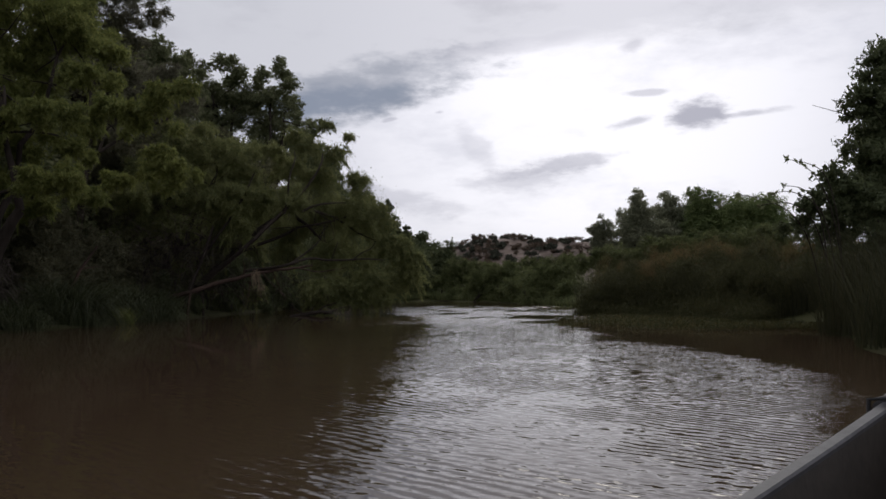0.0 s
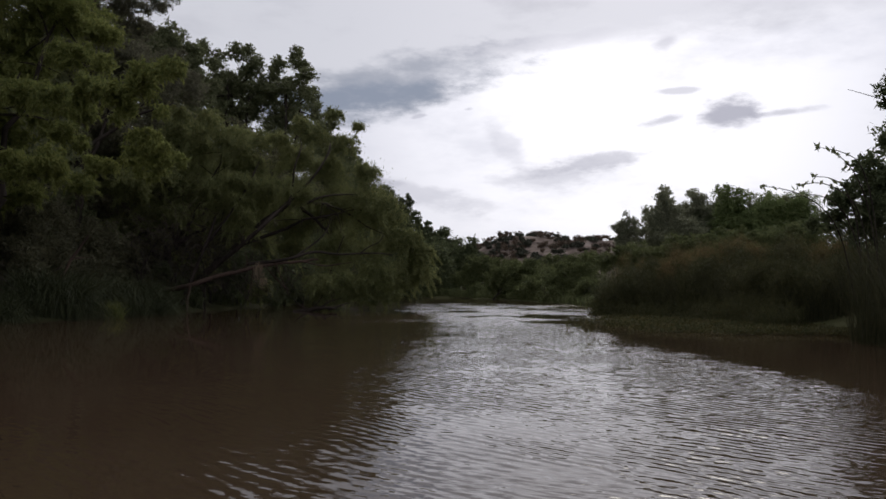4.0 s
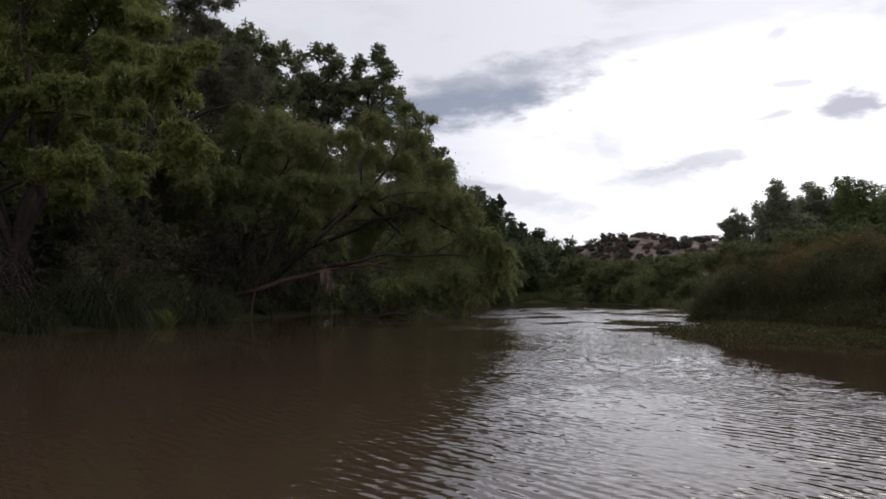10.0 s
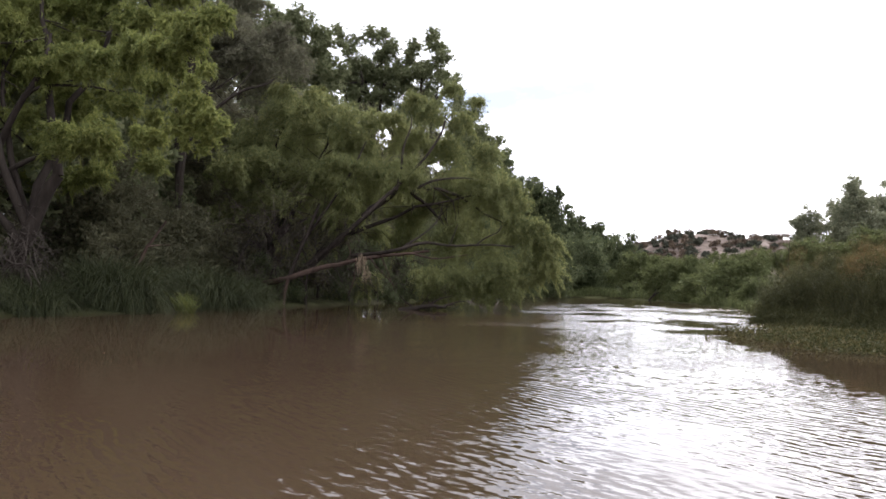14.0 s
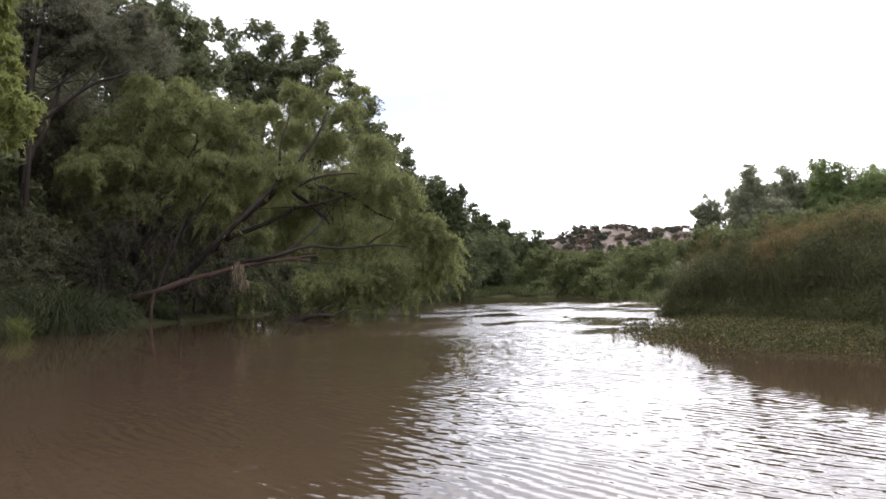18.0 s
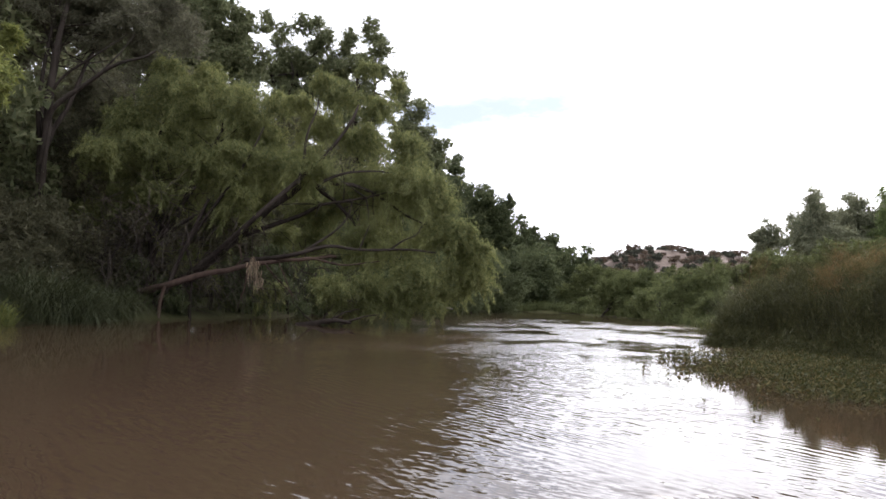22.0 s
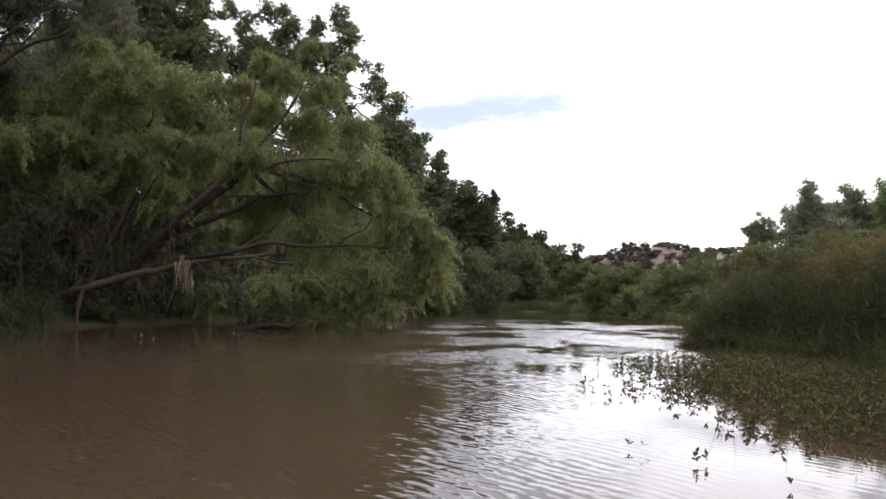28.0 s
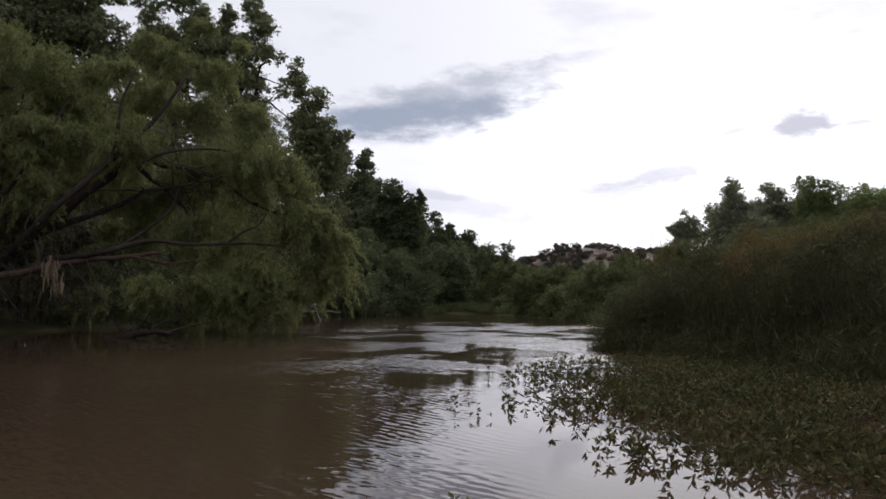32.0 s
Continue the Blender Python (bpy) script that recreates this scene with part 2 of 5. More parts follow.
def water_material():
    """Silty water: the slope of the wind ripples leans the normal, with glassy slicks between ruffled lanes."""
    m, t, b = shader("muddy_water")
    pos = where(t)
    murk = put(t, "ShaderNodeTexNoise", [(pos, "Vector")], Scale=0.18, Detail=4.0)
    t.links.new(ramp(t, murk.outputs["Fac"], (0.3, (0.046, 0.0294, 0.0184)), (0.7, (0.057, 0.0372, 0.0236))), b.inputs["Base Color"])
    b.inputs["Roughness"].default_value = 0.02
    b.inputs["IOR"].default_value = 1.29
    xyz = put(t, "ShaderNodeSeparateXYZ", [(pos, 0)])
    px, py = xyz.outputs[0], xyz.outputs[1]
    # ripples with their crests lying across the stream, bent by the breeze
    turn = put(t, "ShaderNodeMapping", [(pos, "Vector")])
    turn.inputs["Rotation"].default_value = (0, 0, radians(RIPPLE_TURN))
    squeeze = put(t, "ShaderNodeMapping", [(turn.outputs[0], "Vector")])
    squeeze.inputs["Scale"].default_value = (1.0, 3.1, 1.0)
    fine_r = put(t, "ShaderNodeTexNoise", [(squeeze.outputs[0], "Vector")], Scale=10.5, Detail=2.6, Roughness=0.55, Distortion=0.3)
    slow_r = put(t, "ShaderNodeTexNoise", [(squeeze.outputs[0], "Vector")], Scale=3.6, Detail=2.0, Distortion=0.4)
    fine_c = put(t, "ShaderNodeSeparateXYZ", [(fine_r.outputs["Color"], 0)])
    slow_c = put(t, "ShaderNodeSeparateXYZ", [(slow_r.outputs["Color"], 0)])
    # livelier in the open stream, still under the wooded bank, beside the plant mat and towards the bend
    calm = put(t, "ShaderNodeTexNoise", [(pos, "Vector")], Scale=0.35, Detail=3.0)
    live = span(t, calm.outputs["Fac"], 0.38, 0.62, 0.5, 1.15)
    open_w = calc(t, "MAXIMUM", span(t, px, -3.2, 0.2, 0.05, 1.0), calc(t, "MULTIPLY", span(t, px, -2.4, -0.6, 0.0, 1.0), span(t, py, 30.0, 35.0, 0.0, 1.0)))
    lee = calc(t, "MAXIMUM", calc(t, "MAXIMUM", span(t, px, 1.6, 3.6, 1.0, 0.6), span(t, py, 11.0, 15.5, 1.0, 0.0)), span(t, py, 19.0, 23.0, 0.0, 1.0))
    bend = span(t, py, 40.0, 50.0, 1.0, 0.10)
    lane = put(t, "ShaderNodeMapping", [(pos, "Vector")])
    lane.inputs["Scale"].default_value = (0.42, 0.30, 1.0)
    slick = put(t, "ShaderNodeTexNoise", [(lane.outputs[0], "Vector")], Scale=1.0, Detail=6.0, Roughness=0.6, Distortion=0.6)
    lanes = span(t, slick.outputs["Fac"], 0.40, 0.54, 0.12, 3.4)
    off_w = span(t, py, 17.0, 23.0, 0.0, 1.0)
    laned = put(t, "ShaderNodeMix", [(off_w, 0), (lanes, 3)])
    laned.inputs[2].default_value = 1.0
    gust = calc(t, "MULTIPLY_ADD", span(t, px, 0.2, 2.0, 0.0, 0.9), span(t, py, 11.0, 15.5, 1.0, 0.0), 1.0)
    much = calc(t, "MULTIPLY", live, gust)
    edge = calc(t, "MAXIMUM", span(t, px, 3.3, 4.2, 1.0, 0.10), span(t, py, 19.0, 22.0, 0.0, 1.0))
    for v in (open_w, lee, bend, edge, laned.outputs[0]):
        much = calc(t, "MULTIPLY", much, v)
    lean = calc(t, "ADD", calc(t, "MULTIPLY", calc(t, "SUBTRACT", fine_c.outputs[1], 0.5), RIPPLE), calc(t, "MULTIPLY", calc(t, "SUBTRACT", slow_c.outputs[1], 0.5), RIPPLE * 0.22))
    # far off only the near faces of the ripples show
    # so a mean tilt is added, which makes the far lanes mirror brighter sky
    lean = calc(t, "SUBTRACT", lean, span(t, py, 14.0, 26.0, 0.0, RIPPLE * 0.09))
    side = calc(t, "MULTIPLY", calc(t, "SUBTRACT", fine_c.outputs[0], 0.5), RIPPLE * 0.7)
    # a train of short parallel wavelets that spreads from the boat's way, in drifting patches
    across = put(t, "ShaderNodeMapping", [(pos, "Vector")])
    across.inputs["Rotation"].default_value = (0, 0, radians(WAVELET_TURN))
    train = put(t, "ShaderNodeTexWave", [(across.outputs[0], "Vector")], Scale=3.7, Distortion=9.0, Detail=1.8)
    train.inputs["Detail Scale"].default_value = 0.35
    train.bands_direction = "Y"
    patch = put(t, "ShaderNodeTexNoise", [(pos, "Vector")], Scale=0.8, Detail=2.0, Distortion=0.4)
    reach = calc(t, "MULTIPLY", span(t, py, 13.0, 22.0, 1.0, 0.3), span(t, patch.outputs["Fac"], 0.36, 0.60, 0.15, 1.0))
    for v in (open_w, open_w, lee, edge):
        reach = calc(t, "MULTIPLY", reach, v)
    roll = calc(t, "MULTIPLY", calc(t, "MULTIPLY", calc(t, "SUBTRACT", train.outputs["Fac"], 0.5), WAVELET), reach)
    up = t.nodes.new("ShaderNodeCombineXYZ")
    t.links.new(calc(t, "MULTIPLY_ADD", roll, math.sin(radians(WAVELET_TURN)), calc(t, "MULTIPLY", side, much)), up.inputs[0])
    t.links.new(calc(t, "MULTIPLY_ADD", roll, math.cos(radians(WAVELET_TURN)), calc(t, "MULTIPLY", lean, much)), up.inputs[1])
    up.inputs[2].default_value = 1.0
    unit = put(t, "ShaderNodeVectorMath", [(up.outputs[0], 0)])
    unit.operation = "NORMALIZE"
    t.links.new(unit.outputs[0], b.inputs["Normal"])
    return m


RIPPLE, RIPPLE_TURN = 0.28, 30.0        # steepness of the ripples, degrees by which their crests lie across the stream
WAVELET, WAVELET_TURN = 0.165, 48.0        # the same for the boat's wavelets


def ground_material():
    """Silty bank with grass, pale gravelly soil with stony streaks on the hill."""
    m, t, b = shader("bank_soil")
    pos = where(t)
    n = put(t, "ShaderNodeTexNoise", [(pos, "Vector")], Scale=0.35, Detail=8.0, Roughness=0.65)
    g = put(t, "ShaderNodeTexNoise", [(pos, "Vector")], Scale=3.0, Detail=8.0, Roughness=0.7)
    low_c = ramp(t, n.outputs["Fac"], (0.3, (0.040, 0.031, 0.020)), (0.5, (0.048, 0.050, 0.020)), (0.7, (0.075, 0.072, 0.036)))
    h1 = put(t, "ShaderNodeTexNoise", [(pos, "Vector")], Scale=0.09, Detail=9.0, Roughness=0.68)
    hill_c = ramp(t, h1.outputs["Fac"], (0.36, (0.060, 0.045, 0.038)), (0.5, (0.145, 0.112, 0.094)), (0.64, (0.25, 0.205, 0.178)))
    z = put(t, "ShaderNodeSeparateXYZ", [(pos, 0)])
    rise = put(t, "ShaderNodeMapRange", [(z.outputs[2], 0)])
    rise.inputs[1].default_value, rise.inputs[2].default_value = 2.5, 6.0
    mix = put(t, "ShaderNodeMix", [(rise.outputs[0], 0), (low_c, 6), (hill_c, 7)])
    mix.data_type = "RGBA"
    t.links.new(rise.outputs[0], mix.inputs[0])
    t.links.new(low_c, mix.inputs[6])
    t.links.new(hill_c, mix.inputs[7])
    t.links.new(mix.outputs[2], b.inputs["Base Color"])
    b.inputs["Roughness"].default_value = 0.95
    b.inputs["Specular IOR Level"].default_value = 0.08
    bump = put(t, "ShaderNodeBump", [(g.outputs["Fac"], "Height")], Strength=0.6, Distance=0.08)
    t.links.new(bump.outputs[0], b.inputs["Normal"])
    return m


def plastic(name, dark, light, rough=0.5, scale=6.0, wear=40.0):
    m, t, b = shader(name)
    pos = put(t, "ShaderNodeTexCoord").outputs["Object"]
    n = put(t, "ShaderNodeTexNoise", [(pos, "Vector")], Scale=scale, Detail=6.0, Roughness=0.65)
    s = put(t, "ShaderNodeTexNoise", [(pos, "Vector")], Scale=wear, Detail=4.0)
    add = put(t, "ShaderNodeMath", [(n.outputs["Fac"], 0), (s.outputs["Fac"], 1)])
    add.operation = "ADD"
    half = put(t, "ShaderNodeMath", [(add.outputs[0], 0)])
    half.operation, half.inputs[1].default_value = "MULTIPLY", 0.5
    t.links.new(ramp(t, half.outputs[0], (0.34, dark), (0.62, light)), b.inputs["Base Color"])
    b.inputs["Roughness"].default_value = rough
    bump = put(t, "ShaderNodeBump", [(s.outputs["Fac"], "Height")], Strength=0.25, Distance=0.004)
    t.links.new(bump.outputs[0], b.inputs["Normal"])
    return m


rail_grey = plastic("rail_grey", (0.036, 0.035, 0.038), (0.066, 0.064, 0.069), 0.6)
hull_tan = plastic("hull_tan", (0.022, 0.018, 0.0145), (0.042, 0.034, 0.028), 0.65, 3.0)
black_cord = plastic("black_cord", (0.012, 0.012, 0.013), (0.03, 0.03, 0.03), 0.7)
rope_tan = plastic("rope_tan", (0.30, 0.21, 0.14), (0.48, 0.37, 0.27), 0.9, 30.0, 200.0)

# ---- mesh helpers ----
rng = np.random.default_rng(7)


def mesh_of(name, verts, faces, mat, smooth=False):
    me = bpy.data.meshes.new(name)
    verts, faces = np.asarray(verts, np.float32), np.asarray(faces, np.int32)
    k = faces.shape[1]
    me.vertices.add(len(verts))
    me.vertices.foreach_set("co", verts.ravel())
    me.loops.add(faces.size)
    me.loops.foreach_set("vertex_index", faces.ravel())
    me.polygons.add(len(faces))
    me.polygons.foreach_set("loop_start", np.arange(0, faces.size, k, dtype=np.int32))
    me.polygons.foreach_set("loop_total", np.full(len(faces), k, np.int32))
    me.polygons.foreach_set("use_smooth", np.full(len(faces), smooth))
    me.update(calc_edges=True)
    me.materials.append(mat)
    return me


def under(name, me, parent, label="", kind=""):
    ob = new(name, me)
    ob.parent = parent
    return tagged(ob, label, kind=kind)


def tube(points, radii, sides=8):
    """Verts and quads of a bent round bar through points."""
    pts, radii = np.array(points, float), np.array(radii, float)
    ahead = np.gradient(pts, axis=0)
    ahead /= np.linalg.norm(ahead, axis=1)[:, None] + 1e-9
    ref = np.array([0.31, 0.17, 0.93]) if abs(ahead[0, 2]) < 0.8 else np.array([0.95, 0.3, 0.0])
    u = np.cross(ahead, ref)
    u /= np.linalg.norm(u, axis=1)[:, None]
    v = np.cross(ahead, u)
    a = np.linspace(0, 2 * np.pi, sides, endpoint=False)
    ring = pts[:, None] + radii[:, None, None] * (np.cos(a)[None, :, None] * u[:, None] + np.sin(a)[None, :, None] * v[:, None])
    n = len(pts)
    idx = np.arange(n * sides).reshape(n, sides)
    nxt = np.roll(idx, -1, axis=1)
    quads = np.stack([idx[:-1], nxt[:-1], nxt[1:], idx[1:]], -1).reshape(-1, 4)
    return ring.reshape(-1, 3), quads


def bent(a, b, sag=0.0, wig=0.06, n=8):
    """Points from a to b, a little crooked."""
    a, b = np.array(a, float), np.array(b, float)
    s = np.linspace(0, 1, n)[:, None]
    p = a + (b - a) * s
    long = np.linalg.norm(b - a)
    off = rng.normal(0, wig * long / 3, (n, 3)).cumsum(0) * 0.5
    off -= off[0] + (off[-1] - off[0]) * s
    p += off
    p[:, 2] += sag * long * np.sin(np.pi * s[:, 0])
    return p


def eased(line, rounds=2):
    """A bent line with its corners cut."""
    p = np.array(line, float)
    for _ in range(rounds):
        q = np.stack([p[:-1] * 0.75 + p[1:] * 0.25, p[:-1] * 0.25 + p[1:] * 0.75], 1).reshape(-1, 3)
        p = np.concatenate([p[:1], q, p[-1:]])
    return p


def leaves(centres, radii, counts, long, wide, droop=0.0, knots=0, flat=0.85, spread=0.30, fringe=0.34):
    """Verts and quads of many leaf blades in clumps; each clump is made of smaller tufts, so that its outline is uneven."""
    pos = []
    many = knots
    for c, r, n in zip(centres, radii, counts):
        knots = many or int(min(60, 16 + 18 * r))
        d = rng.normal(size=(knots, 3))
        d /= np.linalg.norm(d, axis=1)[:, None]
        k = d * (rng.random(knots) ** 0.45)[:, None] * r * 0.95
        k[:, 2] *= flat
        size = rng.uniform(0.5, 1.25, knots) * r * spread
        which = rng.integers(0, knots, n)
        o = rng.normal(size=(n, 3))
        o *= (rng.random(n) ** 0.6 / (np.linalg.norm(o, axis=1) + 1e-9))[:, None]
        o *= size[which][:, None]
        o[:, 2] = o[:, 2] * 0.55 - 0.4 * (o[:, 0] ** 2 + o[:, 1] ** 2) / size[which]
        if droop:
            o[:, 2] -= np.abs(rng.normal(0, droop * r * 0.25, n))
        p = k[which] + o
        # sprays that stand out of the clump and bend down at their ends
        m = int(n * fringe)
        d = rng.normal(size=(26, 3))
        d[:, 2] += 0.25
        d /= np.linalg.norm(d, axis=1)[:, None]
        w = rng.integers(0, 26, m)
        u = rng.random(m) ** 0.6 * rng.uniform(0.85, 1.4, 26)[w]
        p[:m] = d[w] * (u * r)[:, None] + rng.normal(0, 0.075 * r, (m, 3))
        p[:m, 2] = p[:m, 2] * flat - (0.12 + 0.5 * droop) * r * u**2
        pos.append(np.array(c) + p)
    pos = np.concatenate(pos)
    return blades(pos, long, wide, droop, 3)


def plumes(centres, radii, counts, long, wide, droop):
    """Leaf blades of a willow: feathery sprays that rise out of each clump and bend over, round a looser heart."""
    pos, way = [], []
    for c, r, n in zip(centres, radii, counts):
        k = int(12 + 26 * r)
        d = rng.normal(size=(k, 3))
        d /= np.linalg.norm(d, axis=1)[:, None]
        root = d * (rng.random(k) ** 0.5)[:, None] * r * 0.6
        root[:, 2] *= 0.8
        go = root / (0.6 * r) + rng.normal(0, 0.35, (k, 3)) + np.array([0, 0, 0.45])
        go /= np.linalg.norm(go, axis=1)[:, None] + 1e-9
        far = r * rng.uniform(0.45, 0.95, k)
        w = rng.integers(0, k, n)
        u = rng.random(n) ** 0.85
        p = root[w] + go[w] * (far[w] * u)[:, None]
        p[:, 2] -= (0.35 + droop) * far[w] * u**2
        p += rng.normal(0, 1, (n, 3)) * (r * 0.105 * (1.15 - 0.75 * u))[:, None]
        a = go[w].copy()
        a[:, 2] -= 2 * (0.35 + droop) * u
        m = int(n * 0.28)                           # the looser heart
        p[:m] = rng.normal(0, 0.42 * r, (m, 3)) * (1, 1, 0.75)
        pos.append(np.array(c) + p)
        way.append(a)
    return blades(np.concatenate(pos), long, wide, droop * 0.5, 3, np.concatenate(way))


def blades(pos, long, wide, droop=0.0, corners=4, way=None):
    n = len(pos)
    axis = rng.normal(size=(n, 3))
    if way is not None:
        axis = axis * 0.6 + way
    axis[:, 2] -= droop * 1.6
    axis /= np.linalg.norm(axis, axis=1)[:, None]
    side = np.cross(axis, rng.normal(size=(n, 3)))
    side /= np.linalg.norm(side, axis=1)[:, None] + 1e-9
    ll = long * rng.uniform(0.6, 1.35, n)[:, None]
    ww = wide * rng.uniform(0.6, 1.35, n)[:, None]
    v = np.stack([pos - axis * ll * 0.5, pos + side * ww * 0.5 + axis * ll * 0.05, pos + axis * ll * 0.5, pos - side * ww * 0.5 + axis * ll * 0.05], 1)
    if corners == 3:                                # far leaves: three-cornered blades
        v = np.stack([pos - axis * ll * 0.45 - side * ww * 0.42, pos - axis * ll * 0.45 + side * ww * 0.42, pos + axis * ll * 0.6], 1)
    return v.reshape(-1, 3), np.arange(corners * n).reshape(n, corners)


def tree(name, label, base, clumps, mat, trunk_r, fork=None, density=260, long=0.16, wide=0.05, droop=0.0, category="tree", group="",
         limb_to=None, wood=None, infill=False, spread=0.30, twigs=0, boughs=(), ragged=0.0, feathery=False):
    """A tapered crooked trunk from base to fork, a limb to each clump, and a crown of leaf blades in tufts."""
    root = new(name)
    root.location = base
    tagged(root, label, category, group)
    o = np.array(base, float)
    cl = np.array(clumps, float)
    cl[:, :3] -= o
    wood = wood or bark
    if infill:                                      # clumps between the outer ones and the heart of the crown, and below them
        heart = np.array([cl[:, 0].mean(), cl[:, 1].mean(), cl[:, 2].mean() * 0.8])
        mid = cl.copy()
        mid[:, :3] = cl[:, :3] * 0.55 + heart * 0.45
        low = cl.copy()
        low[:, 2] -= cl[:, 3] * 1.1
        low[:, :2] = low[:, :2] * 0.8 + heart[:2] * 0.2
        cl = np.concatenate([cl, mid, low[low[:, 2] > 0.6]])
    if fork is None:
        fork = (cl[:, 0].mean() * 0.5, cl[:, 1].mean() * 0.5, max(1.0, cl[:, 2].mean() * 0.55))
    else:
        fork = np.array(fork, float) - o
    p = bent((0, 0, -0.35), fork, wig=0.05, n=10)
    flare = np.linspace(1.0, 0.62, 10)
    flare[0] *= 1.5
    flare[1] *= 1.15
    v, f = tube(p, trunk_r * flare, 10)
    under("trunk", mesh_of("trunk", v, f, wood, True), root)
    order = np.argsort(-cl[:, 3])
    for i in order[: (limb_to or 9)]:
        c, r = cl[i, :3], cl[i, 3]
        start = p[-1] if rng.random() < 0.4 else p[rng.integers(4, 9)]
        q = bent(start, c + rng.normal(0, r * 0.15, 3), sag=rng.uniform(0.02, 0.16), wig=0.12, n=9)
        v, f = tube(q, trunk_r * np.linspace(0.62, 0.16, 9) ** 1.25, 6)
        limb = under("limb", mesh_of("limb", v, f, wood, True), root)
        if not twigs:
            continue
        vs, fs, off = [], [], 0
        for j in (4, 5, 6, 7):
            for _ in range(twigs):
                e = q[j] + rng.normal(0, r * 0.55, 3)
                v2, f2 = tube(bent(q[j], e, wig=0.1, n=5), np.linspace(trunk_r * 0.15, trunk_r * 0.03, 5), 4)
                vs.append(v2)
                fs.append(f2 + off)
                off += len(v2)
        under("twig_spray", mesh_of("twig_spray", np.concatenate(vs), np.concatenate(fs), wood, True), limb, kind="stuff")
    for line, r0, r1 in boughs:                     # limbs that show before the leaves
        q = eased(np.array(line) - o)
        v, f = tube(q, np.linspace(r0, r1, len(q)), 7)
        under("limb", mesh_of("limb", v, f, wood, True), root)
    if ragged:                                      # break each clump into smaller lobes with gaps between
        lobes = np.repeat(cl, 4, axis=0)
        step = rng.normal(size=(len(lobes), 3))
        step *= (rng.random(len(lobes)) ** 0.4 * 0.72 / np.linalg.norm(step, axis=1))[:, None]
        lobes[:, :3] += step * lobes[:, 3:]
        lobes[:, 3] *= ragged * rng.uniform(0.7, 1.3, len(lobes))
        cl = lobes
    counts = np.maximum(60, density * cl[:, 3] ** 2 * 4).astype(int)
    if feathery:
        v, f = plumes(cl[:, :3], cl[:, 3], counts, long, wide, droop)
    else:
        v, f = leaves(cl[:, :3], cl[:, 3], counts, long, wide, droop, spread=spread)
    under("crown", mesh_of("crown", v, f, mat), root, kind="stuff")
    return root


# ---- ground and water ----
LEFT_Y = (-400, -60, 0, 8, 17, 19, 22, 26, 30, 33, 36, 40, 46, 52, 58, 64, 68, 71)
LEFT_X = (-14, -13, -12, -10.5, -9.6, -8.9, -7.9, -8.1, -7.4, -7.0, -6.6, -6.4, -6.1, -5.6, -4.6, -3.2, -1.6, 0.6)
RIGHT_Y = (-400, -60, 0, 6, 10, 13, 17, 20, 24, 28, 36, 44, 52, 58, 64, 68, 71)
RIGHT_X = (9, 8, 5.2, 5.0, 5.6, 7.0, 8.4, 8.2, 7.4, 6.6, 7.2, 7.2, 6.7, 5.8, 4.3, 2.9, 1.6)


def bank(x, y):
    """How far a place lies outside the river's edge, in metres."""
    d = np.maximum(np.interp(y, LEFT_Y, LEFT_X) - x, x - np.interp(y, RIGHT_Y, RIGHT_X))
    return np.maximum(d, y - 70.0)


def lumps(x, y, s):
    return np.sin(x * s + 1.3 * np.sin(y * s * 0.7)) * np.cos(y * s * 0.9 + 0.8 * np.sin(x * s * 1.3))


def ground_height(x, y):
    d = bank(x, y)
    h = np.where(d < 0, np.maximum(d * 0.6, -0.9), np.minimum(d * 0.2, 0.4) + np.minimum(d * 0.008, 0.6))
    h = h + np.clip(d, 0, 1) * 0.12 * lumps(x, y, 0.7)
    ridge = np.interp(x, (-30, -10, 8, 17, 24, 33, 46, 60, 90, 125), (0, 5.0, 12.2, 15.4, 18.1, 18.2, 17.3, 16.6, 12.5, 0))
    hill = ridge * np.exp(-((y - 290) / 52) ** 2)
    hill = hill * (1 + 0.02 * lumps(x, y, 0.16) + 0.022 * lumps(x + 9, y, 0.4))
    far = np.clip((np.hypot(x, y) - 700) / 900, 0, 1) * 16 * (1 + 0.5 * lumps(x, y, 0.004))
    return h + np.maximum(hill, 0) * (d > 0) + far


def spaced(dense, half, top):
    a = np.arange(0, half, dense)
    b = half * (top / half) ** np.linspace(0, 1, 46)
    return np.unique(np.concatenate([-b, -a, a, b]))


gx = np.unique(np.concatenate([spaced(0.6, 24, 2600), np.arange(-10, 125, 2.5)]))
gy = np.unique(np.concatenate([spaced(0.9, 66, 2600), np.arange(230, 380, 3.5)]))
mx, my = np.meshgrid(gx, gy)
gz = ground_height(mx, my)
nx, ny = len(gx), len(gy)
ii = np.arange(nx * ny).reshape(ny, nx)
quads = np.stack([ii[:-1, :-1], ii[:-1, 1:], ii[1:, 1:], ii[1:, :-1]], -1).reshape(-1, 4)
ground = new("ground", mesh_of("ground", np.stack([mx, my, gz], -1).reshape(-1, 3), quads, ground_material(), True))
tagged(ground, "silty grassy river banks with a pale gravelly hill behind", "ground", kind="structure")

water = new("water", mesh_of("water", [(-16, -400, 0), (12, -400, 0), (12, 74, 0), (-16, 74, 0)], [(0, 1, 2, 3)], water_material()))
tagged(water, "muddy brown river with small wind ripples mirroring the sky", "river", kind="structure")


def on_ground(x, y):
    return float(ground_height(np.array(float(x)), np.array(float(y))))

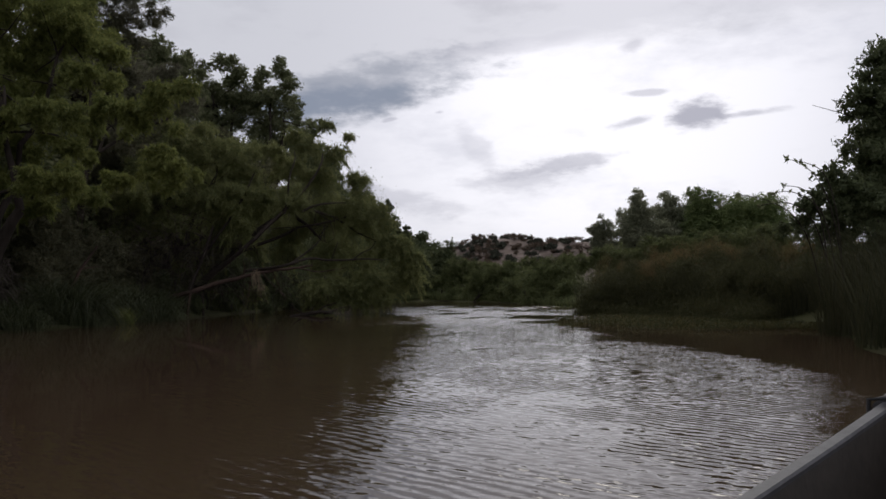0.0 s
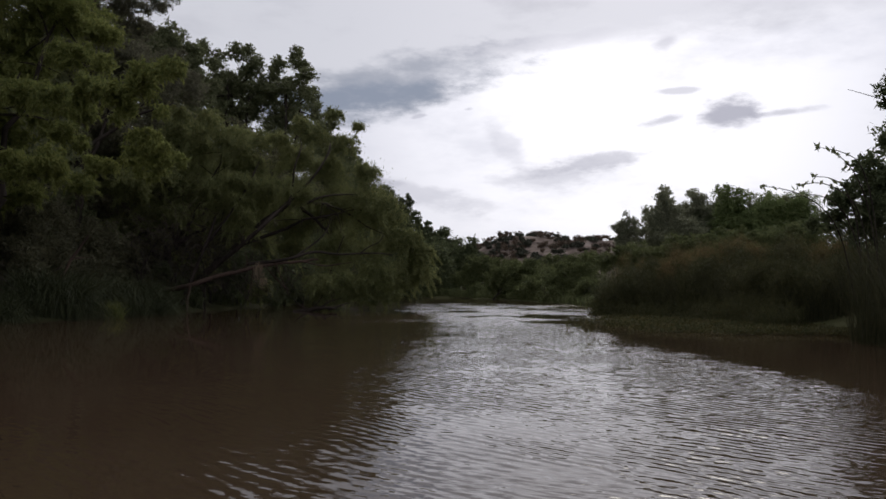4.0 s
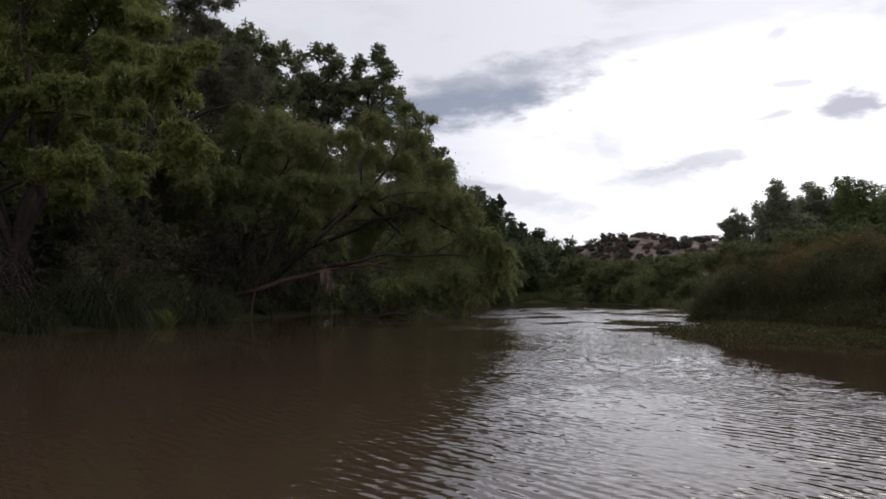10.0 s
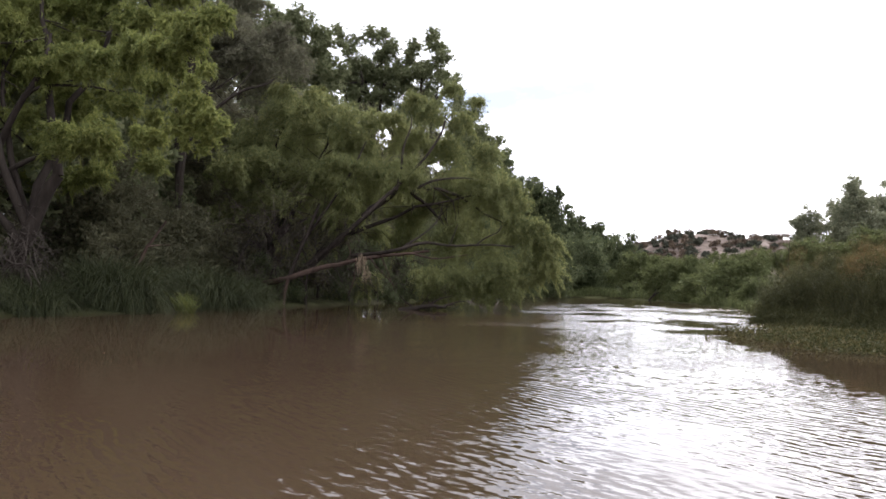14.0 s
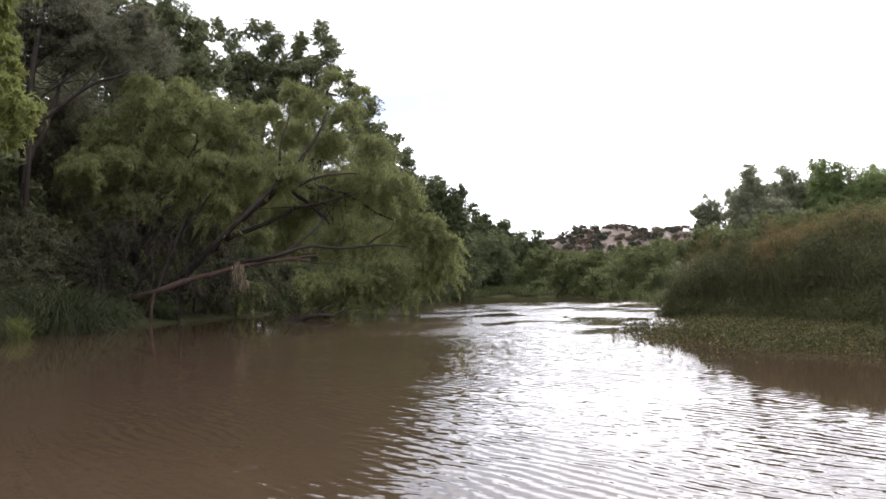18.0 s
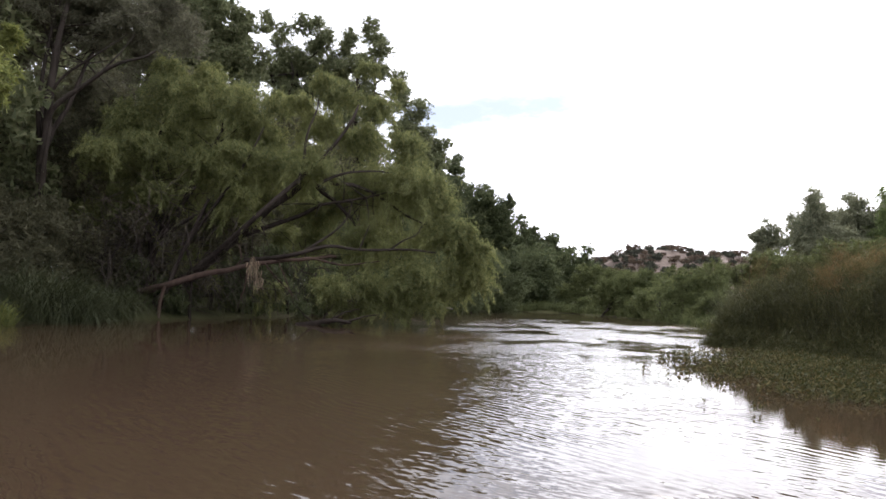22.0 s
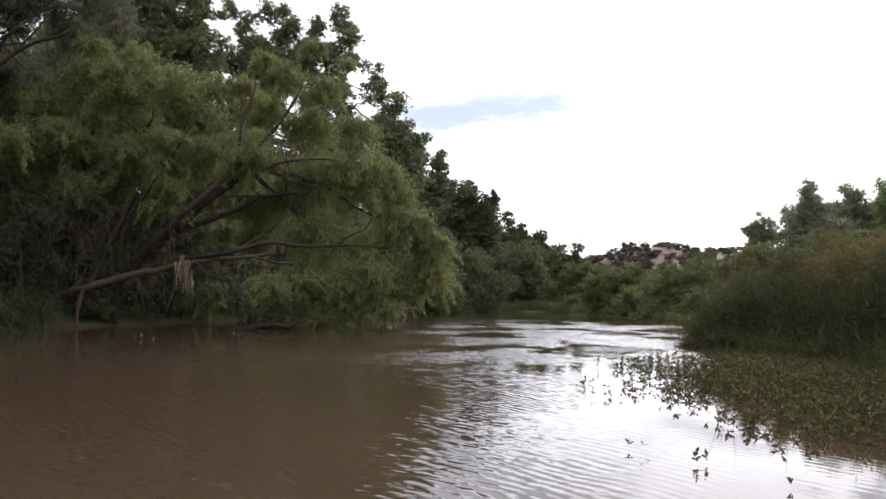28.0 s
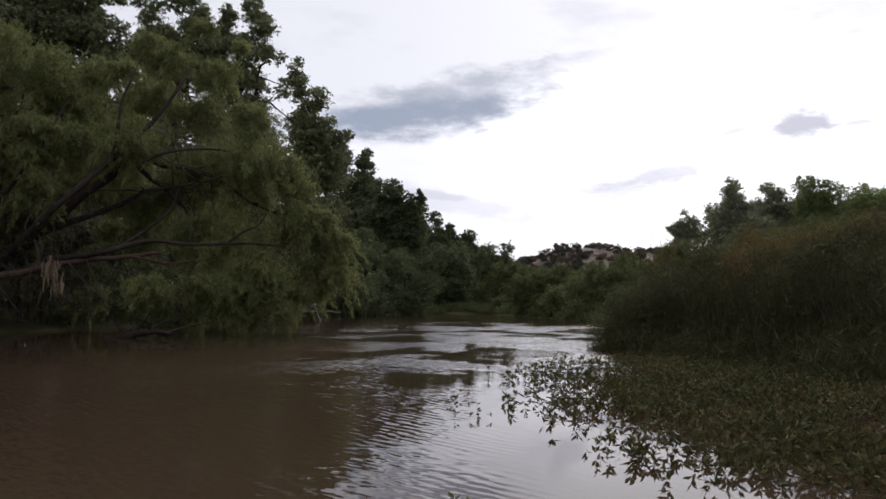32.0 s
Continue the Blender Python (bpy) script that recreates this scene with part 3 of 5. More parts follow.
# ---- trees ----
tree("willow_tree", "leaning green willow overhanging the brown water", (-9.0, 30.0, 0.3),
     [(-4.0, 31.2, 6.4, 0.64), (-2.9, 31.5, 6.1, 0.58), (-4.8, 32.1, 5.7, 0.76), (-2.1, 31.6, 3.8, 1.17), (-3.5, 32.4, 3.9, 1.14), (-1.0, 31.7, 2.5, 0.88), (-1.4, 30.7, 1.4, 0.77), (-2.9, 31.5, 2.2, 1.09), (-3.5, 29.3, 0.9, 0.61), (-2.3, 30.6, 0.8, 0.74), (-0.6, 31.8, 1.5, 0.55), (-5.8, 32.8, 4.0, 0.78), (-5.0, 32.0, 2.2, 0.57), (-6.0, 31.8, 0.8, 0.45), (-4.8, 32.1, 3.1, 0.83), (-3.6, 32.4, 5.3, 0.76), (-2.1, 31.6, 5.0, 0.66), (-1.4, 31.7, 3.7, 0.73), (-6.4, 33.7, 2.6, 0.53), (-3.6, 32.4, 0.7, 0.76), (-1.7, 32.7, 0.8, 0.68), (-6.2, 31.7, 5.3, 0.68), (-5.7, 30.8, 4.3, 0.82), (-4.4, 30.1, 4.2, 0.79), (-3.3, 31.4, 7.2, 0.38), (-4.5, 31.1, 6.8, 0.41), (-0.5, 31.8, 2.3, 0.36), (-0.9, 31.8, 3.4, 0.40), (-0.4, 31.8, 1.0, 0.29), (-2.4, 31.6, 6.8, 0.29), (-5.4, 31.9, 6.3, 0.51), (-6.8, 32.6, 3.9, 0.67)] + [(0.0, 31.5, 2.1, 0.51), (0.1, 31.5, 1.4, 0.51), (-0.5, 31.4, 2.6, 0.56), (-0.7, 31.4, 0.9, 0.42), (-1.6, 31.2, 0.8, 0.37)] + [(-3.6, 29.8, 0.9, 0.38), (-2.8, 30.0, 1.1, 0.44), (-2.1, 30.2, 0.9, 0.47), (-1.3, 30.3, 1.1, 0.50), (-2.7, 30.1, 0.5, 0.31), (-1.8, 30.2, 0.4, 0.35), (-1.0, 30.4, 0.5, 0.38), (-3.4, 29.9, 0.5, 0.24)],
     willow_leaf, 0.15, fork=(-4.7, 30.8, 4.0), density=3900, long=0.115, wide=0.025, droop=0.45, limb_to=4, twigs=3, feathery=True,
     boughs=[([(-9.0, 30.0, 0.3)] + [(-7.06, 29.85, 1.60), (-5.79, 29.32, 2.54), (-5.10, 29.60, 3.31), (-4.39, 29.86, 4.02), (-3.79, 30.06, 4.73), (-3.32, 30.20, 5.52), (-3.33, 30.72, 6.02)], 0.095, 0.025), ([(-4.61, 29.68, 3.67), (-4.48, 29.72, 4.30), (-4.45, 29.73, 5.04), (-4.21, 29.82, 5.66), (-4.34, 30.30, 6.08)], 0.05, 0.012), ([(-4.00, 29.88, 3.76), (-3.52, 30.03, 4.03), (-2.75, 30.25, 4.13), (-2.35, 30.86, 4.17)], 0.05, 0.012),
             ([(-6.09, 29.96, 1.62), (-4.60, 29.47, 1.75), (-3.74, 29.76, 2.10), (-2.97, 29.98, 1.96), (-1.70, 30.29, 2.06), (-1.06, 30.92, 2.01)], 0.07, 0.015), ([(-2.97, 29.98, 1.96), (-2.82, 30.03, 2.36), (-2.72, 30.05, 2.66)], 0.025, 0.01), ([(-2.20, 30.18, 1.99), (-1.85, 30.26, 2.29), (-1.49, 30.33, 2.42), (-1.36, 30.36, 2.71)], 0.03, 0.01), ([(-4.38, 29.65, 1.87), (-3.64, 29.89, 2.41), (-3.31, 29.99, 2.79), (-3.19, 30.03, 3.32)], 0.04, 0.012)])
tree("willow_tree", "broad green willow with drooping crown on the bank", (-9.6, 30.6, 0.4),
     [(-8.3, 30.4, 6.0, 1.19), (-6.9, 30.9, 6.0, 0.97), (-9.3, 31.1, 4.8, 1.27), (-7.5, 30.7, 4.2, 1.23), (-6.3, 30.1, 4.3, 0.72), (-9.2, 30.0, 3.2, 0.84), (-7.1, 30.9, 2.9, 0.85), (-10.8, 31.5, 4.3, 1.00), (-8.1, 30.5, 1.8, 0.56), (-8.9, 31.2, 3.4, 0.96), (-10.7, 30.4, 2.9, 0.69), (-8.7, 32.4, 5.3, 1.20), (-7.8, 31.7, 1.1, 0.50), (-6.9, 32.0, 5.6, 0.77), (-6.3, 32.2, 6.4, 0.58), (-7.7, 30.7, 6.8, 0.56), (-8.7, 30.2, 6.9, 0.52), (-9.6, 29.8, 5.4, 0.74), (-6.8, 32.0, 3.5, 0.66)] + [(-6.5, 29.6, 3.9, 0.44), (-6.1, 29.6, 3.3, 0.42), (-6.6, 29.6, 2.8, 0.35), (-5.9, 29.6, 2.7, 0.31), (-7.3, 29.6, 4.3, 0.42), (-6.3, 29.6, 4.5, 0.44), (-8.4, 29.4, 3.3, 0.55), (-6.6, 30.5, 3.5, 0.51), (-9.6, 28.6, 4.3, 0.68), (-8.8, 29.2, 4.5, 0.68)],
     willow_leaf, 0.15, density=3900, long=0.115, wide=0.025, droop=0.45, twigs=2, feathery=True,
     boughs=[([(-8.35, 29.53, -0.04), (-7.88, 29.10, 0.67), (-7.62, 29.24, 1.55), (-7.34, 29.38, 2.30), (-7.22, 29.99, 3.26)], 0.08, 0.04), ([(-7.59, 29.59, 2.02), (-6.67, 29.48, 3.21), (-6.06, 29.75, 4.29), (-5.70, 29.90, 5.23)], 0.06, 0.015)])
tree("bright_willow", "yellow-green willow leaning out from the bank", (-11.0, 20.6, 0.5),
     [(-11.7, 21.4, 6.4, 1.2), (-12.8, 20.4, 6.4, 1.5), (-13.1, 20.2, 3.9, 1.1), (-11.3, 21.8, 8.4, 1.5), (-9.4, 23.1, 8.6, 1.2)]
     + [(-5.0, 18.5, 5.4, 0.31), (-5.8, 19.0, 5.2, 0.40), (-6.5, 19.2, 4.9, 0.37), (-7.0, 19.4, 5.3, 0.44), (-7.5, 19.6, 5.1, 0.39), (-5.3, 18.6, 4.6, 0.21), (-5.8, 18.9, 5.5, 0.33), (-5.3, 18.5, 5.4, 0.26), (-6.3, 19.3, 4.7, 0.23), (-6.6, 19.0, 5.1, 0.27), (-8.2, 19.8, 5.2, 0.37), (-9.3, 20.8, 5.4, 0.43), (-9.2, 20.2, 5.3, 0.41), (-10.1, 20.5, 5.1, 0.47), (-5.5, 19.2, 3.5, 0.27), (-4.8, 18.3, 3.4, 0.16), (-5.7, 19.3, 3.9, 0.38), (-6.1, 19.3, 3.8, 0.38), (-6.8, 19.6, 3.5, 0.26), (-7.2, 19.5, 3.5, 0.27), (-8.2, 20.2, 3.5, 0.41), (-8.0, 19.6, 3.6, 0.36), (-8.9, 20.0, 3.5, 0.39), (-9.3, 19.9, 3.5, 0.42), (-5.7, 19.3, 3.2, 0.19), (-5.3, 18.8, 3.8, 0.14), (-6.0, 19.1, 3.3, 0.16), (-8.4, 20.5, 3.4, 0.18), (-8.8, 20.0, 3.5, 0.22), (-10.7, 21.2, 4.1, 0.64), (-6.0, 19.2, 4.1, 0.22)]
     + [(-10.6, 22.5, 6.3, 0.51), (-11.4, 22.8, 6.3, 0.61), (-10.3, 22.9, 6.8, 0.52), (-9.2, 22.4, 5.4, 0.35), (-9.0, 23.3, 5.5, 0.41), (-7.8, 21.6, 6.3, 0.37), (-9.8, 22.3, 5.1, 0.31), (-10.7, 22.1, 4.9, 0.53), (-10.1, 22.0, 4.5, 0.32), (-9.1, 22.0, 4.8, 0.42), (-9.0, 23.0, 4.7, 0.32), (-9.7, 22.3, 3.2, 0.37), (-10.4, 22.3, 3.0, 0.43), (-8.7, 22.6, 3.5, 0.33), (-12.1, 23.2, 3.1, 0.58), (-11.3, 22.5, 7.3, 0.73), (-10.6, 22.9, 7.3, 0.68), (-8.8, 21.8, 6.6, 0.54), (-8.4, 22.7, 7.3, 0.52), (-7.6, 22.3, 5.2, 0.27)],
     bright_leaf, 0.2, density=1700, long=0.14, wide=0.034, droop=0.25, limb_to=5, twigs=3, ragged=0.74, feathery=True,
     boughs=[([(-11.55, 20.80, 3.08), (-10.54, 20.34, 4.36), (-10.25, 20.58, 5.04), (-10.13, 20.67, 5.47), (-10.38, 21.10, 6.15)], 0.09, 0.03), ([(-10.25, 20.58, 5.00), (-10.02, 20.75, 5.27), (-9.71, 20.98, 5.66), (-9.77, 21.43, 6.10)], 0.05, 0.012), ([(-10.46, 20.41, 4.53), (-10.24, 20.58, 4.87), (-9.43, 21.18, 4.99), (-9.20, 21.94, 4.99)], 0.05, 0.015), ([(-11.49, 20.59, 2.68), (-10.38, 20.73, 3.37), (-9.67, 21.26, 3.61), (-9.12, 22.11, 3.91)], 0.07, 0.02)])
tree("dull_tree", "tall grey-green tree with dark trunk and rising limbs", (-11.76, 29.0, 0.5),
     [(-10.6, 30.4, 8.2, 1.54), (-9.4, 31.0, 7.9, 1.16), (-11.5, 30.0, 9.0, 1.73), (-10.5, 30.6, 9.1, 1.1), (-9.1, 32.2, 7.0, 0.90), (-11.4, 31.2, 6.8, 1.20), (-13.1, 30.2, 9.9, 2.19), (-10.8, 30.6, 12.1, 1.3), (-9.9, 31.0, 11.2, 0.45), (-12.4, 29.5, 12.1, 2.31), (-11.1, 32.5, 5.7, 1.14), (-12.2, 31.9, 5.2, 1.24), (-9.6, 31.0, 9.0, 0.8)] + [(-11.3, 31.4, 11.2, 0.73), (-10.5, 31.8, 11.3, 0.42), (-10.0, 32.0, 11.4, 0.36), (-9.6, 32.1, 11.8, 0.32), (-11.8, 31.2, 10.5, 0.85), (-10.9, 31.6, 10.4, 0.73), (-10.2, 31.9, 10.6, 0.4), (-12.2, 31.0, 11.5, 0.94), (-10.9, 31.7, 12.2, 0.5), (-11.5, 31.3, 12.7, 1.07)] + [(-8.9, 30.6, 8.7, 0.7), (-8.3, 30.8, 8.0, 0.7)],
     dull_leaf, 0.14, fork=(-11.55, 29.0, 4.2), density=820, long=0.14, wide=0.034, twigs=6, ragged=0.6, limb_to=4, wood=brush_wood,
     boughs=[([(-11.56, 29.0, 4.0), (-11.45, 29.0, 5.56), (-11.39, 29.0, 6.85), (-11.28, 29.1, 7.95), (-11.2, 29.4, 9.2)], 0.13, 0.05), ([(-11.45, 28.95, 5.2), (-11.21, 28.9, 5.62), (-10.37, 28.9, 6.14), (-9.57, 28.9, 6.71), (-8.68, 28.9, 6.87), (-8.46, 29.0, 7.08)], 0.085, 0.02),
             ([(-11.4, 28.95, 5.9), (-11.05, 28.9, 6.39), (-10.37, 28.9, 6.79), (-9.25, 28.9, 7.49)], 0.05, 0.012), ([(-9.9, 28.9, 6.5), (-9.4, 29.0, 7.1), (-9.2, 29.2, 7.6)], 0.03, 0.01)])
tree("cottonwood", "dark tall cottonwood with ragged open crown", (-12.0, 49.2, 0.7),
     [(-11.0, 49.6, 14.7, 0.79), (-11.0, 49.6, 14.1, 1.27), (-11.7, 49.4, 13.0, 1.10), (-10.2, 49.9, 12.7, 1.27), (-12.1, 49.3, 11.6, 1.22), (-10.8, 49.7, 11.2, 1.37), (-9.6, 50.0, 13.6, 0.67), (-12.7, 49.1, 12.8, 0.76)] + [(-11.6, 49.1, 14.7, 0.76), (-12.5, 48.8, 14.1, 0.88), (-10.5, 49.4, 13.7, 0.82), (-13.1, 48.6, 14.7, 0.63), (-11.9, 49.0, 12.7, 1.07), (-10.3, 49.4, 12.3, 0.94), (-13.1, 48.6, 12.4, 1.07), (-14.2, 48.2, 11.8, 1.14), (-9.4, 49.7, 11.9, 0.82)],
     cotton_leaf, 0.4, density=640, long=0.115, wide=0.072, spread=0.28, twigs=1, ragged=0.56, group="tall cottonwoods")
tree("cottonwood", "dark tall cottonwood with a split top", (-8.3, 48.8, 0.7),
     [(-7.9, 50.9, 15.0, 0.52), (-8.0, 50.9, 14.4, 0.79), (-8.6, 50.7, 13.3, 0.98), (-7.5, 51.0, 12.6, 0.92), (-9.2, 50.5, 14.1, 0.55), (-8.5, 50.7, 11.5, 1.38), (-9.7, 50.4, 10.2, 1.53), (-7.4, 51.0, 10.6, 1.07), (-8.8, 50.6, 8.7, 1.83)] + [(-8.0, 49.5, 14.7, 0.56), (-8.9, 49.3, 14.0, 0.62), (-7.6, 49.6, 13.5, 0.75), (-8.5, 49.4, 12.8, 0.81), (-8.1, 49.5, 12.2, 0.81), (-9.4, 49.1, 12.5, 0.81)]
     + [(-11.8, 49.6, 12.5, 0.76), (-12.3, 49.6, 11.8, 0.83), (-11.5, 49.6, 10.7, 0.82)],
     cotton_leaf, 0.35, density=640, long=0.115, wide=0.072, spread=0.28, twigs=1, ragged=0.56, group="tall cottonwoods")
tree("cottonwood", "dark tall cottonwood with sky showing through its crown", (-13.1, 43.0, 0.7),
     [(-14.6, 43.0, 13.4, 0.73), (-13.7, 43.0, 13.3, 0.73), (-12.6, 43.0, 13.3, 0.72), (-11.8, 43.0, 12.7, 0.59), (-11.0, 43.0, 12.3, 0.47), (-14.1, 43.0, 12.1, 0.85), (-13.0, 43.0, 11.8, 0.77), (-11.8, 43.0, 11.6, 0.70), (-13.7, 43.0, 10.8, 0.77), (-11.9, 43.0, 10.4, 0.65), (-10.9, 43.0, 11.0, 0.47), (-15.3, 43.0, 12.5, 0.79), (-15.0, 43.0, 11.3, 0.85)],
     cotton_leaf, 0.32, density=760, long=0.105, wide=0.066, spread=0.28, twigs=1, ragged=0.58, group="tall cottonwoods")
tree("cottonwood", "dark tall cottonwood behind the willows", (-15.4, 40.7, 0.7),
     [(-12.9, 42.1, 12.7, 1.44), (-11.8, 42.6, 12.4, 1.04), (-14.0, 41.6, 12.5, 1.26), (-12.6, 42.2, 10.9, 1.44), (-14.1, 41.5, 11.1, 1.56), (-11.5, 42.6, 10.5, 1.18), (-15.3, 41.0, 12.3, 1.58), (-16.4, 40.3, 11.3, 1.82), (-15.9, 40.8, 13.6, 1.19)] + [(-14.1, 41.4, 13.8, 0.81), (-12.8, 41.9, 13.2, 0.76), (-11.7, 42.3, 12.7, 0.70), (-13.5, 41.6, 12.4, 0.98), (-15.0, 41.0, 13.4, 0.98), (-12.1, 42.2, 11.7, 0.92)],
     cotton_leaf, 0.4, density=380, long=0.14, wide=0.09, twigs=1, infill=True, ragged=0.5, group="tall cottonwoods")
tree("cottonwood", "dark rounded cottonwood farther down the bank", (-8.5, 61, 0.8),
     [(-9.0, 61.6, 14.8, 1.14), (-7.9, 61.9, 13.1, 1.21), (-6.9, 62.0, 11.2, 1.44), (-8.4, 61.7, 11.2, 1.82), (-5.8, 62.2, 10.6, 0.76), (-7.3, 62.0, 8.7, 2.08), (-9.2, 61.6, 7.9, 2.27)],
     cotton_leaf, 0.35, density=230, long=0.19, wide=0.13, infill=True, ragged=0.5, group="tall cottonwoods")
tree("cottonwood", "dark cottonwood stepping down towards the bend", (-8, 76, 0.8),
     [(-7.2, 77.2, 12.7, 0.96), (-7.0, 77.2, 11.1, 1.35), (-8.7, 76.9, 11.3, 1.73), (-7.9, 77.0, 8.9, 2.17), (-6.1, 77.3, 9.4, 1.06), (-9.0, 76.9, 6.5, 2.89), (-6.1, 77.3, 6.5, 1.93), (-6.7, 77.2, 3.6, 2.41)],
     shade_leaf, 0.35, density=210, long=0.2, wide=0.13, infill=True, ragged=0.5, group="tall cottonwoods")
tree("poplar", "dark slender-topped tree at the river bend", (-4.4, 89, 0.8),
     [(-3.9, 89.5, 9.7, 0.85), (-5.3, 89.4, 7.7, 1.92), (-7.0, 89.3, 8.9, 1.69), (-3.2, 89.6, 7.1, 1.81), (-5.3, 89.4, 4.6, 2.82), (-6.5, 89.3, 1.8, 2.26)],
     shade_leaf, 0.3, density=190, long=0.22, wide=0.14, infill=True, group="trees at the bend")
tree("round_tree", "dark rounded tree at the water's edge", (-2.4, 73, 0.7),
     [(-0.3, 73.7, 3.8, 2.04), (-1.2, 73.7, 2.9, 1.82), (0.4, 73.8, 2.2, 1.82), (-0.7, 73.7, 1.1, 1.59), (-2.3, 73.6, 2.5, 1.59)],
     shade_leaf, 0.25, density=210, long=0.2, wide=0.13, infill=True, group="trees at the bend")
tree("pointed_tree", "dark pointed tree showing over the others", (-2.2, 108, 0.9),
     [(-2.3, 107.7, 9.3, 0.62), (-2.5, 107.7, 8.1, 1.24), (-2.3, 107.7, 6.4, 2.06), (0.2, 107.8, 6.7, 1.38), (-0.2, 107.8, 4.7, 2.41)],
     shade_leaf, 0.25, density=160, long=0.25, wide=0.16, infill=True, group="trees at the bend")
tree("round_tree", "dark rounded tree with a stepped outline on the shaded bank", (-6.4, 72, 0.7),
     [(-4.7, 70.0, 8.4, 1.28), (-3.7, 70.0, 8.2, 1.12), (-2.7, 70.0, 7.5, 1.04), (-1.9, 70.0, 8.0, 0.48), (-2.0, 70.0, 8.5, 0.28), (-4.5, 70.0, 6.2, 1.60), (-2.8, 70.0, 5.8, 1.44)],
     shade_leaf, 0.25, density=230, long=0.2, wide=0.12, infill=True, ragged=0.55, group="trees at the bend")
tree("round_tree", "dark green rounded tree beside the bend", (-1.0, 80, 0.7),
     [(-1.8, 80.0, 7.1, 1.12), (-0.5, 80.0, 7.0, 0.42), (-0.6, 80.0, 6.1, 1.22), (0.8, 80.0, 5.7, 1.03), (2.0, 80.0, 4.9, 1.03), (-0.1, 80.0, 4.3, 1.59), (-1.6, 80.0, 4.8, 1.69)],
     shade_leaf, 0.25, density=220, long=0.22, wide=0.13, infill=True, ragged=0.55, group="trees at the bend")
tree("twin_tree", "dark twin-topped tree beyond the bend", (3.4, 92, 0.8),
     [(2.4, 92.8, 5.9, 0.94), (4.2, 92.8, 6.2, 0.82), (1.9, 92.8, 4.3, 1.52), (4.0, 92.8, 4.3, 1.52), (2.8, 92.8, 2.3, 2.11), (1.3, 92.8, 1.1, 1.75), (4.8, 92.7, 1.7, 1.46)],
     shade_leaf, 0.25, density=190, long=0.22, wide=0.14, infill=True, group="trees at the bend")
for k, (x, y, cl) in enumerate((
    (3.8, 61.5, [(6.1, 62.6, 2.0, 1.14), (7.2, 62.5, 1.7, 1.29), (5.0, 62.7, 1.6, 1.14), (6.3, 62.6, 0.6, 1.51)]),
    (6.6, 58, [(8.1, 57.4, 1.7, 0.89), (7.2, 57.5, 0.8, 1.20), (8.7, 57.4, 0.9, 1.10), (8.0, 57.4, 0.1, 1.03)]),
    (9.2, 62, [(10.4, 63.2, 2.1, 0.92), (11.3, 63.0, 1.5, 1.16), (10.2, 63.2, 0.8, 1.23), (11.6, 63.0, 0.6, 1.16)]),
    (7.4, 50, [(8.7, 50.3, 0.9, 0.89), (9.6, 50.1, 1.2, 1.01), (8.0, 50.4, 0.3, 0.83), (9.1, 50.2, 0.2, 0.89)]),
    (3.4, 73.4, [(2.6, 74.0, 1.6, 1.2), (3.8, 73.8, 2.9, 1.1), (4.9, 73.6, 2.8, 1.2), (5.9, 73.2, 2.6, 1.1), (4.4, 73.6, 1.5, 1.3), (5.6, 73.2, 1.2, 1.2)]),
    (11, 74, [(5.3, 77.7, 2.5, 1.16), (7.2, 77.6, 2.7, 1.16), (9.0, 77.5, 2.6, 1.25), (10.9, 77.2, 3.2, 1.16), (12.7, 77.0, 3.1, 1.25), (14.7, 76.7, 3.2, 1.35), (16.2, 76.4, 3.2, 1.35), (8.1, 77.5, 2.0, 1.44), (12.2, 77.1, 1.9, 1.44)]))):
    tree("willow_thicket", "light green willow thicket at the river bend", (x, y, on_ground(x, y)), cl, bush_leaf, 0.07, density=560, long=0.22, wide=0.065, category="bush", group="thickets at the bend", limb_to=4)
